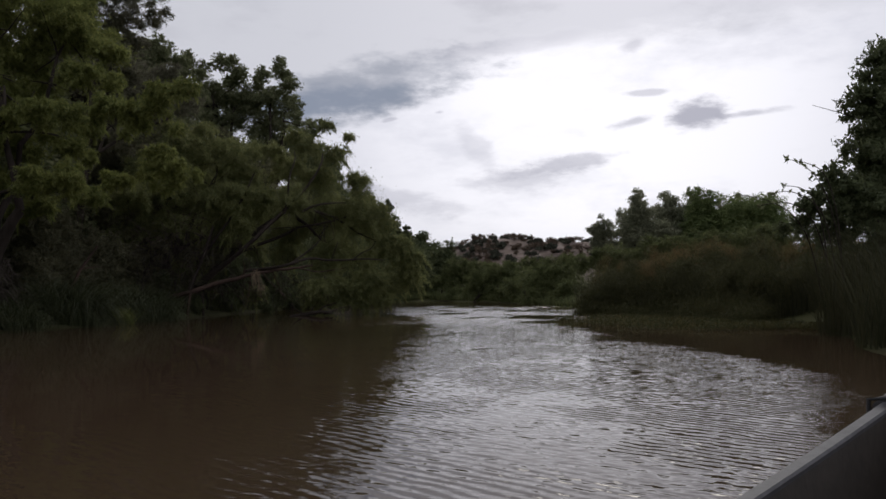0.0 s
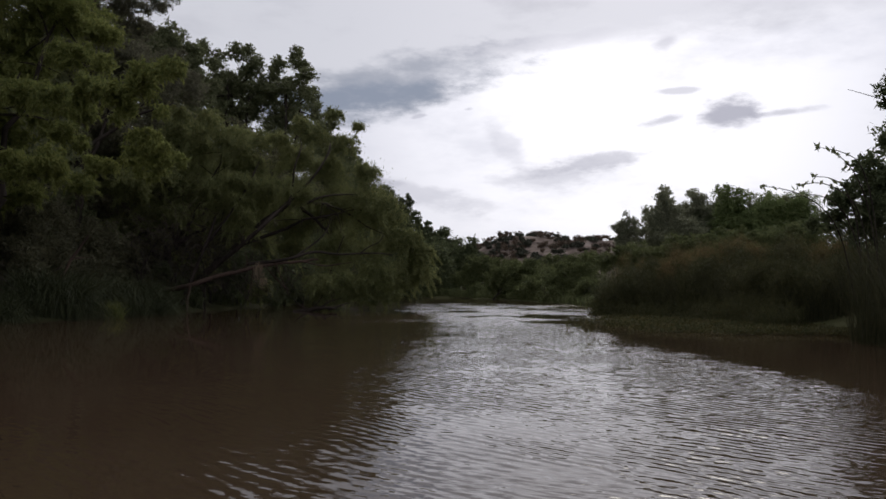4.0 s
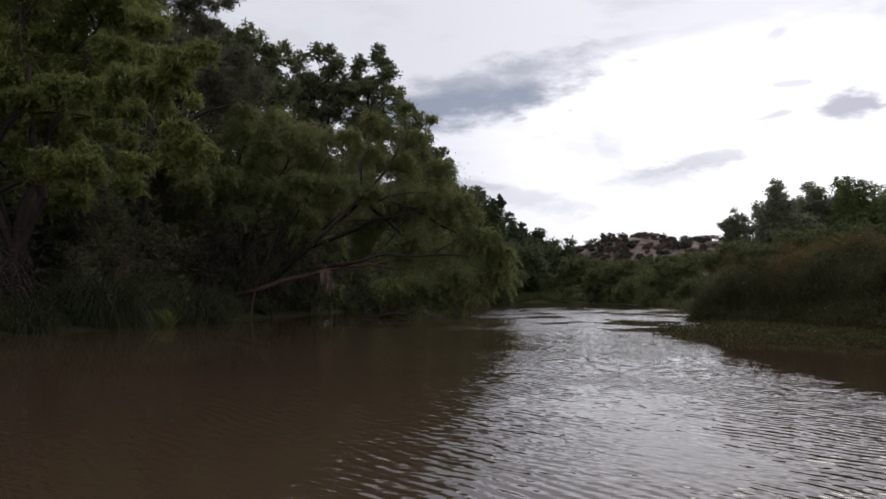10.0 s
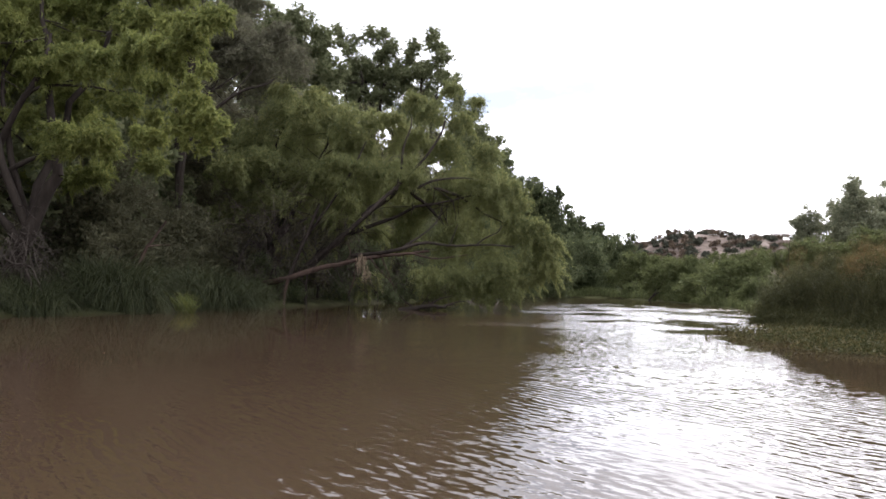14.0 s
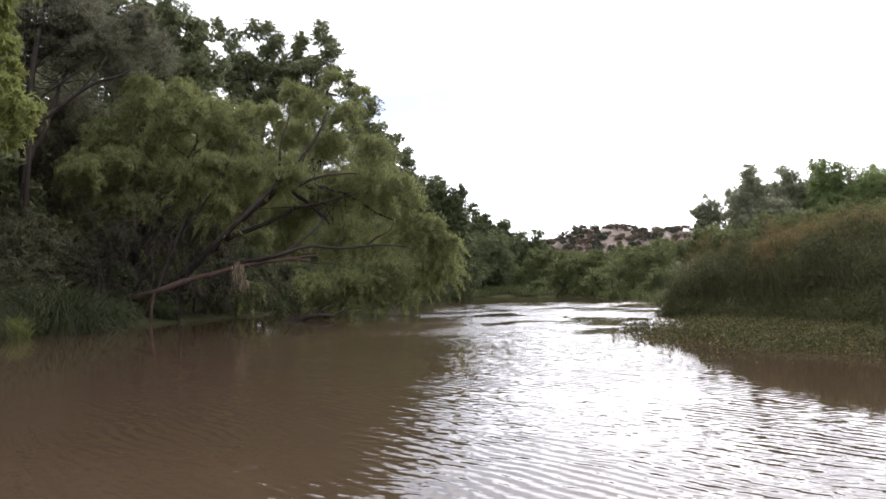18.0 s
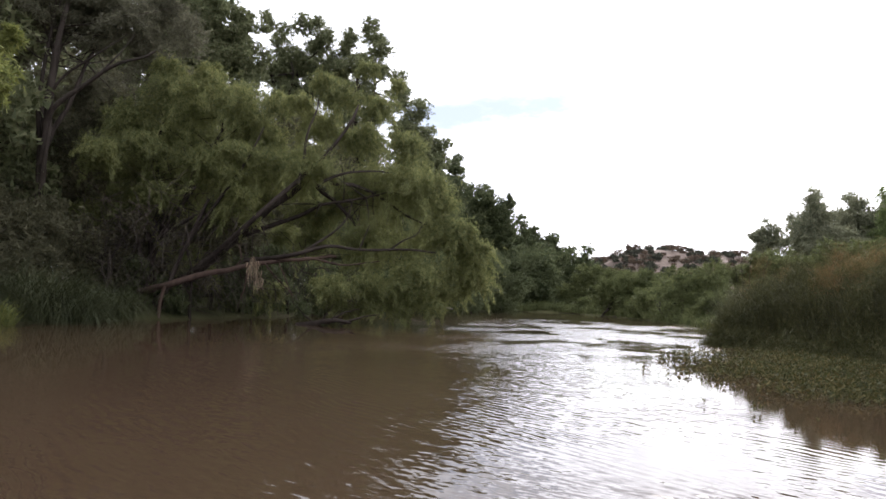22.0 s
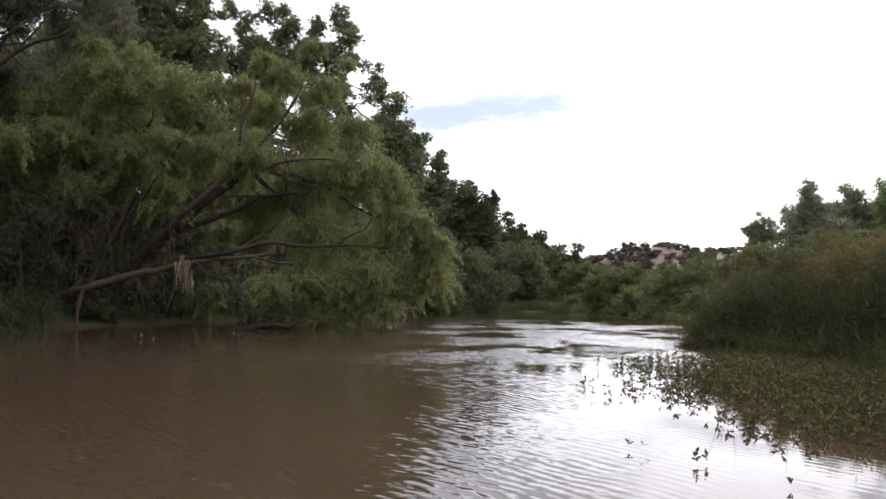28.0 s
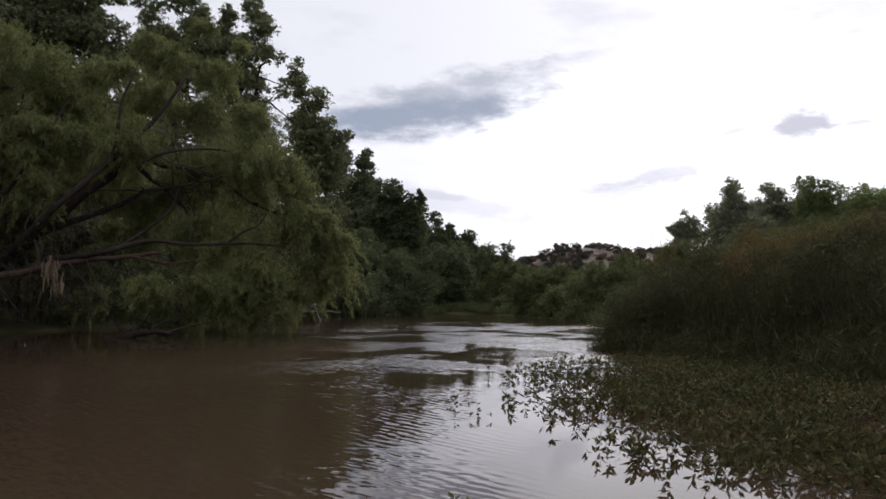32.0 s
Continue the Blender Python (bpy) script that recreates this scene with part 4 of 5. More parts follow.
for k, (x, y, label, cl) in enumerate((
    (19.7, 71, "tall grey-green cottonwood over the thicket", [(19.8, 71.4, 9.0, 0.82), (19.7, 71.4, 8.2, 1.09), (19.1, 71.6, 7.2, 1.36), (20.5, 71.2, 7.1, 1.18), (19.4, 71.5, 5.8, 2.04), (21.3, 71.0, 5.5, 1.82)]),
    (23, 74, "grey-green cottonwood with uneven rounded top", [(23.2, 74.6, 8.8, 0.87), (24.4, 74.2, 8.9, 0.96), (23.3, 74.5, 7.7, 1.16), (24.6, 74.1, 7.7, 1.16), (23.8, 74.4, 6.5, 1.73), (25.1, 73.9, 6.1, 2.17)]),
    (17, 72, "small open-crowned cottonwood at the end of the row", [(16.5, 72.2, 6.9, 0.7), (16.2, 72.3, 6.3, 0.8), (17.4, 72.1, 6.6, 0.7), (17.0, 72.1, 6.0, 0.82), (16.3, 72.3, 5.3, 0.73)]),
    (28, 70, "light grey-green cottonwood in a row", [(25.3, 71.7, 8.9, 1.12), (26.3, 71.4, 8.4, 1.22), (25.6, 71.6, 7.8, 1.40), (25.6, 71.7, 6.7, 2.11), (27.3, 71.0, 6.2, 2.34)]),
    (34, 68, "light grey-green cottonwood in a row", [(28.4, 70.5, 8.0, 1.87), (29.7, 70.0, 7.7, 2.11), (29.0, 70.3, 6.1, 2.34), (31.2, 69.3, 6.8, 2.34)]),
    (20.6, 75, "grey-green cottonwood with a high narrow top", [(18.1, 75.0, 5.8, 1.16), (19.9, 75.0, 7.5, 1.20), (20.9, 75.0, 8.8, 1.0), (20.9, 75.0, 9.6, 0.7), (20.1, 75.0, 5.4, 1.62), (21.9, 75.0, 7.8, 1.20), (21.7, 75.0, 6.0, 1.48)]),
    (25, 76, "dark grey-green cottonwood filling the row", [(23.3, 76.0, 8.3, 1.31), (23.7, 76.0, 9.6, 0.75), (25.0, 76.0, 7.9, 1.41), (24.5, 76.0, 5.8, 1.88), (26.4, 76.0, 9.1, 1.0), (26.5, 76.0, 9.7, 0.6), (26.1, 76.0, 7.6, 1.22)]),
    (29, 74, "grey-green cottonwood with a broad crown", [(26.9, 74.0, 8.3, 1.37), (28.6, 74.0, 8.5, 1.00), (28.5, 74.0, 9.0, 0.65), (29.4, 74.0, 7.3, 1.60), (26.8, 74.0, 5.8, 1.82), (29.1, 74.0, 5.4, 1.91), (31.0, 74.0, 8.2, 1.55), (32.7, 74.0, 8.6, 1.37)]))):
    tree("cottonwood", label, (x, y, on_ground(x, y)), cl, pale_leaf if k not in (3, 4) else fresh_leaf, 0.28, density=300, long=0.15, wide=0.085, infill=True, ragged=0.56, group="cottonwoods behind the reeds")
for k, (x, y, cl) in enumerate((
    (14, 46, [(10.9, 46.8, 2.7, 0.83), (11.7, 46.6, 2.8, 0.94), (11.2, 46.8, 1.9, 1.10), (12.3, 46.5, 2.4, 0.99)]),
    (19, 44, [(13.7, 46.1, 3.1, 0.99), (14.6, 45.8, 3.2, 0.99), (14.2, 46.0, 2.4, 1.24), (13.1, 46.3, 2.6, 0.83)]),
    (24, 42, [(15.9, 45.4, 3.3, 1.10), (16.8, 45.0, 3.4, 1.10), (16.3, 45.2, 2.4, 1.38), (17.5, 44.7, 3.1, 1.10)]),
    (29, 38, [(18.5, 44.3, 3.3, 1.24), (19.4, 43.9, 3.4, 1.24), (18.9, 44.1, 2.4, 1.38), (20.3, 43.5, 3.1, 1.38)]))):
    tree("willow_thicket", "light green willow thicket behind the reeds", (x, y, on_ground(x, y)), cl, bush_leaf, 0.09, density=700, long=0.18, wide=0.06, category="bush", group="thickets behind the reeds", limb_to=4)
for cl in ([(6.9, 60.6, 2.2, 1.17), (6.1, 60.8, 2.0, 0.9), (7.9, 60.5, 1.9, 1.17), (7.0, 60.5, 1.3, 1.3), (6.0, 60.6, 0.9, 0.8), (8.4, 60.4, 1.1, 0.96)],
           [(7.4, 55.4, 0.6, 0.6), (7.0, 55.4, 0.4, 0.45), (7.8, 55.4, 0.4, 0.5)],
           [(8.0, 48.2, 1.8, 0.94), (8.9, 48.1, 2.1, 1.05), (7.2, 48.3, 1.3, 0.77), (8.2, 48.2, 0.8, 0.94), (9.2, 48.0, 0.9, 0.94), (7.6, 48.3, 0.3, 0.44), (8.8, 48.1, 0.1, 0.50)],
           [(5.6, 66.6, 1.5, 0.96), (6.4, 66.6, 1.1, 0.88), (5.0, 66.6, 1.1, 0.72), (6.0, 66.6, 0.5, 0.72)]):
    x, y = np.mean(cl, axis=0)[:2]
    tree("willow_thicket", "feathery light green willow thicket down to the water", (x, y, on_ground(x, y)), cl, bush_leaf, 0.07, density=600, long=0.2, wide=0.05, category="bush", group="thickets at the bend", limb_to=4)
tree("leafy_tree", "dark leafy tree standing over the reed bank", (11.5, 17.6, 0.7),
     [(10.05, 16.9, 5.6, 0.60), (9.85, 17.0, 4.8, 0.67), (10.15, 16.8, 4.1, 0.94), (9.75, 17.0, 3.6, 0.67), (9.95, 16.9, 2.8, 0.94), (9.25, 17.3, 2.9, 0.40), (10.55, 16.6, 5.0, 1.21), (10.55, 16.6, 3.2, 1.48), (10.05, 16.8, 1.9, 0.94)] + [(8.22, 15.7, 3.0, 0.31), (7.92, 15.8, 2.5, 0.36), (8.42, 15.6, 2.6, 0.51), (7.72, 16.0, 2.1, 0.26), (7.42, 16.1, 2.0, 0.17), (8.72, 15.4, 2.2, 0.72), (8.12, 15.8, 2.0, 0.48)],
     shade_leaf, 0.16, density=1500, long=0.12, wide=0.06, twigs=2)
for x, y, r, h in ((-11, 33, 1.6, 2.0), (-10.2, 36.5, 1.7, 2.2), (-9.2, 40, 1.6, 2.2), (-13.5, 26, 1.8, 2.4), (-12.3, 22.5, 1.5, 2.0), (-12.6, 19, 1.4, 1.8), (-14, 35, 2.2, 3.4), (-8, 46, 1.6, 2.2), (-7.4, 52, 1.6, 2.4), (-6, 58, 1.6, 2.2), (-16, 30, 2.2, 3.4), (-16, 24, 2.2, 3.2), (-12, 45, 2.2, 4.0), (-10, 52, 2.2, 4.5), (-12.4, 25.2, 1.8, 3.6), (-11.6, 28, 1.8, 3.4), (-11.5, 31, 1.8, 3.8), (-10.4, 34, 1.7, 3.4), (-13.6, 21, 1.8, 3.4), (-9.6, 38, 1.8, 3.4), (-14.6, 28.5, 2.0, 4.6), (-13.6, 32.5, 2.0, 4.6), (-10.6, 25.2, 1.2, 2.2), (-10.9, 27.0, 1.3, 2.6), (-10.2, 23.6, 0.9, 1.9), (-9.4, 34.4, 1.4, 3.4), (-10.8, 37.4, 1.6, 3.8), (-8.6, 36.2, 1.3, 3.0)):
    tree("understory_bush", "dark green undergrowth under the trees on the bank", (x, y, on_ground(x, y)), [(x + rng.normal(0, r * 0.5), y + rng.normal(0, r * 0.5), h * rng.uniform(0.35, 1.0), r * rng.uniform(0.5, 0.75)) for _ in range(6)],
         under_leaf, 0.06, density=400, long=0.17, wide=0.052, category="bush", group="undergrowth on the bank", limb_to=4)


def wood_tree(x, y, tall, r, mat, n=9):
    """A tree of the closed wood behind the bank: crown from low down to its top."""
    z = on_ground(x, y)
    cl = []
    for k in range(n):
        h = (k + 0.6) / n
        w = r * (0.55 + 0.6 * math.sin(math.pi * min(1, h * 0.95)))
        a = k * 2.4
        cl.append((x + math.cos(a) * w * 0.55, y + math.sin(a) * w * 0.55, z + tall * (0.12 + 0.80 * h), w * 0.62))
    return tree("wood_tree", "dark green tree in the closed wood behind the bank", (x, y, z), cl, mat, 0.2, density=125, long=0.3, wide=0.14, group="wood behind the bank", limb_to=5)


for x, y, tall, r in ((-15, 36, 9, 2.4), (-18, 32, 11, 2.8), (-13, 40, 9, 2.4), (-17.5, 42, 12, 2.8), (-11.5, 46, 10, 2.4), (-22, 38, 13, 3.0), (-19, 26, 11, 2.8), (-18, 20, 11, 2.8), (-24, 31, 13, 3.2),
                      (-15.5, 17, 9, 2.4), (-19, 14, 11, 2.8), (-15, 52, 12, 2.6), (-11.5, 60, 11, 2.6), (-22, 47, 14, 3.2), (-9.5, 68, 10, 2.6), (-7, 82, 9, 2.6), (-14, 12, 9, 2.4), (-15, 6, 9, 2.6), (-18, 24, 15, 3.2), (-21, 18, 15, 3.2), (-16.5, 28, 14, 3.0), (-22, 25, 16, 3.2), (-15, 31.5, 13, 2.6), (-14.8, 26.0, 12, 2.3), (-9.0, 38.5, 7.5, 1.9), (-8.6, 43.5, 8.0, 2.0), (-8.4, 48.5, 9.0, 2.0), (-13.2, 22.4, 6.0, 1.9), (-12.9, 25.4, 7.0, 1.9), (-10.9, 33.2, 7.0, 1.8), (-13.2, 28.2, 8.0, 2.0), (-15.4, 32.4, 9.0, 2.2), (-16.8, 30.2, 9.5, 2.3), (-14.2, 24.2, 8.0, 2.0)):
    wood_tree(x, y, tall, r, under_leaf if rng.random() < 0.5 else cotton_leaf)

for x, y, r, h in ((10.2, 15.0, 1.3, 2.6), (9.2, 12.4, 1.2, 2.2), (8.6, 10.0, 1.1, 1.9), (8.0, 7.4, 1.0, 1.6), (12.6, 14, 1.6, 3.4)):
    tree("willow_thicket", "dark leafy thicket on the reed bank", (x, y, on_ground(x, y)), [(x + rng.normal(0, r * 0.5), y + rng.normal(0, r * 0.5), h * rng.uniform(0.3, 0.95), r * rng.uniform(0.45, 0.65)) for _ in range(7)],
         cotton_leaf, 0.06, density=700, long=0.14, wide=0.06, category="bush", group="thickets on the reed bank", limb_to=4)

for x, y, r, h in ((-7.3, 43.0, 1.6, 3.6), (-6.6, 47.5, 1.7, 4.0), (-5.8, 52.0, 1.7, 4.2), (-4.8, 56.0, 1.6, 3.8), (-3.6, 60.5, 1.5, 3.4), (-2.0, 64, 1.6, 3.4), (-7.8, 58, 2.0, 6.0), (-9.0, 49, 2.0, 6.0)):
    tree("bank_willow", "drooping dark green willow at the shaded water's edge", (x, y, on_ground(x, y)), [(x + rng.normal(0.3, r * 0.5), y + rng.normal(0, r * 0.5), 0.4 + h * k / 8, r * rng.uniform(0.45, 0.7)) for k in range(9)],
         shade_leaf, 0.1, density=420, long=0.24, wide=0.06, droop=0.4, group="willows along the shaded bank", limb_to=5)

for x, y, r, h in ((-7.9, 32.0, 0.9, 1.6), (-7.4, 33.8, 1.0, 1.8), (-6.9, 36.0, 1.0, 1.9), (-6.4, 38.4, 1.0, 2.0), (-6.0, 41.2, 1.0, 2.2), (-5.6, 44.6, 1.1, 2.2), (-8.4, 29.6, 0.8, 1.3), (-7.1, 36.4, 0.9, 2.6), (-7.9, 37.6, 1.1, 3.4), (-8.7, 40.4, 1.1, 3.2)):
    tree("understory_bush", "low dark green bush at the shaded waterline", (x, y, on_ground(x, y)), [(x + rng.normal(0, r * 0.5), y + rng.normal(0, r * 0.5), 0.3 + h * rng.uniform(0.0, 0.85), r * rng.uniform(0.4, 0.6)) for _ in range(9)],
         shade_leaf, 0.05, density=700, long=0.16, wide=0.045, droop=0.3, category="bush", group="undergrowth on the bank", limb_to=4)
for cl in ([(-9.6, 28.7, 2.2, 0.58), (-8.8, 29.2, 2.5, 0.58), (-9.1, 29.0, 1.4, 0.48), (-9.9, 28.5, 1.5, 0.48)], [(-7.8, 29.7, 2.3, 0.55), (-6.9, 30.1, 2.2, 0.48), (-8.0, 29.6, 1.3, 0.48), (-7.3, 29.9, 1.0, 0.39)]):
    x, y = np.mean(cl, axis=0)[:2]
    tree("understory_bush", "thin dull bush with bare twigs under the willow", (x, y, on_ground(x, y)), cl, under_leaf, 0.05, density=800, long=0.11, wide=0.026, category="bush", group="undergrowth on the bank", limb_to=4, twigs=3, ragged=0.5)

for k in range(10):
    u = k / 9
    x, y = np.interp(u, (0, 0.35, 0.7, 1), (4.4, 6.6, 7.7, 8.3)) + rng.normal(0, 0.25), np.interp(u, (0, 0.35, 0.7, 1), (69.5, 60, 50, 39)) + rng.normal(0, 0.5)
    h, r = rng.uniform(0.9, 1.9), rng.uniform(0.7, 1.1)
    tree("willow_thicket", "low rounded green willow bush at the water's edge", (x, y, on_ground(x, y)), [(x + rng.normal(0, r * 0.55), y + rng.normal(0, r * 0.5), 0.2 + h * rng.uniform(0, 0.9), r * rng.uniform(0.4, 0.62)) for _ in range(8)],
         bush_leaf, 0.05, density=500, long=0.17, wide=0.05, category="bush", group="thickets at the bend", limb_to=3)


# ---- hill shrubs ----
def shrub(name, label, r, mat, n, long, wide):
    root = new(name)
    tagged(root, label, "shrub", "shrubs on the hill")
    v, f = tube(bent((0, 0, -0.3), (0.1, 0, r * 0.7), n=4), np.linspace(0.12, 0.05, 4), 5)
    under("stem", mesh_of("stem", v, f, bark, True), root)
    c = [(rng.normal(0, r * 0.4), rng.normal(0, r * 0.4), r * rng.uniform(0.5, 0.95)) for _ in range(5)]
    v, f = leaves(c, [r * 0.55] * 5, [n] * 5, long, wide, knots=8)
    under("foliage", mesh_of("foliage", v, f, mat), root, kind="stuff")
    return root


first = [shrub("juniper", "dark rounded juniper on the pale hillside", r, juniper_leaf, 58, 0.6, 0.4) for r in (1.1, 1.7)]
first += [shrub("scrub_bush", "low reddish-brown scrub bush on the pale hillside", r, scrub_leaf, 48, 0.45, 0.3) for r in (1.0, 1.6)]
made = 0
while made < 560:
    x, y = rng.uniform(-8, 112), rng.uniform(236, 296)
    z = on_ground(x, y)
    if z < 5 or rng.random() < (0.45 if z > 15 else 0.2) + 0.4 * math.sin(x * 0.31 + y * 0.13) * math.sin(y * 0.24):
        continue
    m = pose(x, y, z - 0.1, 0, 0, rng.uniform(0, 360))
    if made < 4:
        first[made].matrix_basis = m
    else:
        copy_thing(first[rng.integers(0, 4)], m)
    made += 1


# ---- reeds, sedge and water plants ----
def strips(foot, tall, wide, lean, curl, seg=3):
    """Tapered, bent grass blades: foot points, heights, widths, sideways lean and droop at the tip."""
    n = len(foot)
    a = rng.uniform(0, 2 * np.pi, n)
    way = np.stack([np.cos(a), np.sin(a), 0 * a], -1)
    b = a + rng.uniform(-1.2, 1.2, n)
    flatw = np.stack([-np.sin(b), np.cos(b), 0 * b], -1)
    vs = []
    for k in range(seg + 1):
        s = k / seg
        p = foot + way * (lean * tall * s**1.7)[:, None]
        p = p + np.array([0, 0, 1.0]) * (tall * (s - curl * s**3))[:, None]
        w = wide * (1 - s) ** 0.7 * 0.5 if k < seg else wide * 0.04
        vs += [p - flatw * w[:, None], p + flatw * w[:, None]]
    v = np.stack(vs, 1).reshape(-1, 3)
    per = 2 * (seg + 1)
    one = np.array([[2 * k, 2 * k + 1, 2 * k + 3, 2 * k + 2] for k in range(seg)])
    f = (np.arange(n)[:, None, None] * per + one[None]).reshape(-1, 4)
    return v, f


def stand(name, label, category, foot, tall, wide, lean, curl, mat, jitter=0.3, group=""):
    """A bed of blades as one thing of many."""
    foot = np.array(foot)
    tall = tall * rng.uniform(1 - jitter, 1 + jitter, len(foot))
    v, f = strips(foot, tall, np.full(len(foot), wide), lean * rng.uniform(0.3, 1.7, len(foot)), curl * rng.uniform(0.3, 1.6, len(foot)))
    ob = new(name, mesh_of(name, v, f, mat))
    return tagged(ob, label, category, group, "stuff")


def scatter(cx, cy, rx, ry, n, turn=0.0, power=0.5):
    a, r = rng.uniform(0, 2 * np.pi, n), rng.random(n) ** power
    x, y = r * np.cos(a) * rx, r * np.sin(a) * ry
    c, s = math.cos(turn), math.sin(turn)
    x, y = cx + c * x - s * y, cy + s * x + c * y
    z = np.maximum(ground_height(x, y), -0.25)
    return np.stack([x, y, z], -1)

# sedge clumps hanging over the water along the shaded bank
for x, y, r, n, tall in ((-9.75, 19.9, 0.7, 1100, 1.1), (-9.1, 19.2, 0.6, 900, 0.9), (-9.9, 18.2, 0.6, 900, 1.0), (-8.85, 21.6, 0.85, 3000, 1.75), (-8.2, 24.9, 0.85, 2600, 1.65), (-8.4, 27.4, 0.6, 1000, 1.2), (-10.6, 17.2, 0.8, 1200, 1.3), (-8.1, 29.9, 0.5, 600, 1.0)):
    stand("sedge_clump", "arching green sedge clump drooping over muddy water", "sedge", scatter(x, y, r * 0.95, r * 0.8, int(n * 1.5)), tall * 0.85, 0.017, 0.75, 0.95, sedge_leaf, jitter=0.45, group="sedge along the bank")

stand("sedge_tuft", "fresh yellow-green sedge tuft at the waterline", "sedge", scatter(-7.9, 22.9, 0.22, 0.22, 420), 0.5, 0.02, 0.5, 0.3, bright_leaf, group="sedge along the bank")

# reed bed on the other bank: tall blades in front, rusty feathery sprays behind
for k, (x, y, rx, ry, n, tall) in enumerate(((7.0, 27.6, 1.1, 1.6, 5200, 1.55), (8.0, 25.2, 1.1, 1.8, 6000, 1.5), (8.9, 22.9, 1.2, 1.8, 6000, 1.4), (9.7, 20.3, 1.4, 1.8, 5200, 1.35), (8.2, 31.0, 1.2, 2.4, 4000, 1.6),
                                             (8.6, 36.0, 1.3, 2.8, 3000, 1.6), (10.5, 17.0, 1.5, 1.6, 4000, 1.5), (8.2, 13.4, 1.3, 1.6, 4200, 2.0), (7.0, 10.0, 1.2, 1.8, 3600, 1.7), (6.6, 6.0, 1.2, 2.0, 2600, 1.5))):
    stand("reed_bed", "dense green reeds standing along the water's edge", "reeds", scatter(x, y, rx, ry, int(n * 0.6)), tall * 0.75, 0.012, 0.36, 0.2, reed_leaf, jitter=0.5, group="reeds along the bank")
def soft_shrub(name, label, x, y, r, tall, mat, n, group):
    """A feathery mass: tufts of fine upright sprays, thinner towards a ragged top."""
    k = 46
    c = scatter(x, y, r, r, k)
    h = rng.random(k) ** 0.7
    c[:, 2] += tall * h * (0.8 + 0.25 * lumps(c[:, 0], c[:, 1], 1.7))
    size = rng.uniform(0.16, 0.36, k) * (1.15 - 0.45 * h)
    w = rng.integers(0, k, n)
    o = rng.normal(size=(n, 3)) * size[w][:, None] * (0.55, 0.55, 0.8)
    p = c[w] + o
    p[:, 2] = np.maximum(p[:, 2], 0.02)
    v, f = blades(p, 0.22, 0.012, -0.55, 3)
    tagged(new(name, mesh_of(name, v, f, mat)), label, "shrub", group, "stuff")


for x, y, r, tall in ((7.9, 26.0, 0.6, 1.7), (9.2, 27.4, 1.0, 1.9), (10.3, 24.8, 1.1, 1.9), (11.4, 22.0, 1.2, 1.8), (9.8, 28.0, 1.5, 1.9), (11.6, 25.2, 1.6, 1.9), (13.2, 22.4, 1.6, 1.9), (8.7, 31.5, 1.5, 1.9), (13.6, 18.6, 1.6, 1.7), (11.5, 31, 1.8, 2.1), (14.5, 27.5, 1.8, 2.1), (16, 23.5, 1.8, 2.1)):
    soft_shrub("saltcedar", "feathery rust-tinged shrub behind the reeds", x, y, r, tall, rust_leaf, 12500, "shrubs behind the reeds")
for x, y, r, tall in ((6.6, 27.3, 0.8, 1.4), (7.5, 25.7, 0.9, 1.5), (8.3, 24.0, 1.0, 1.45), (8.9, 22.2, 1.0, 1.4), (9.3, 20.2, 1.1, 1.3), (7.0, 28.8, 0.9, 1.6), (8.1, 28.0, 1.0, 1.75), (9.4, 26.2, 1.0, 1.75), (10.4, 24.0, 1.1, 1.75),
                      (9.4, 33.6, 1.2, 1.5), (11, 20.6, 1.2, 1.7)):
    soft_shrub("reed_clump", "soft olive green clump of reeds and sprays by the water", x, y, r, tall, olive_leaf, 12500, "reeds along the bank")

for k in range(16):
    u = (k + 0.5) / 16
    x, y = np.interp(u, (0, 0.3, 0.6, 1), (5.9, 6.7, 7.5, 8.3)) + rng.normal(0, 0.16), np.interp(u, (0, 0.3, 0.6, 1), (27.4, 25.3, 22.9, 18.6))
    soft_shrub("reed_clump", "low dark green reeds at the edge of the plant mat", x, y, rng.uniform(0.35, 0.6), rng.uniform(0.18, 0.6), olive_leaf, 2200, "reeds along the bank")

# floating mat of leafy water plants
def inside_mat(x, y):
    """Where the mat lies: a ragged waterside edge, thin towards the open stream."""
    left = np.interp(y, (15.6, 16.2, 16.9, 18, 19.3, 21, 23, 25), (5.6, 4.55, 4.15, 3.95, 3.65, 3.85, 4.1, 4.8))
    into = x - left - 0.30 * lumps(x, y, 2.1) - 0.16 * lumps(x + 3, y, 5.0)
    thick = np.clip(0.06 + np.maximum(into, 0) ** 1.4 * 0.42, 0, 1) * np.clip((25.2 - y) / 2.6, 0.0, 1) * np.clip(0.70 + 0.8 * lumps(x + 1, y, 3.1), 0.10, 1)
    return (into > 0) & (rng.random(x.shape) < thick) & (bank(x, y) < 0.5) & (y > 15.75 + 0.22 * lumps(x, y + 2, 3.3))


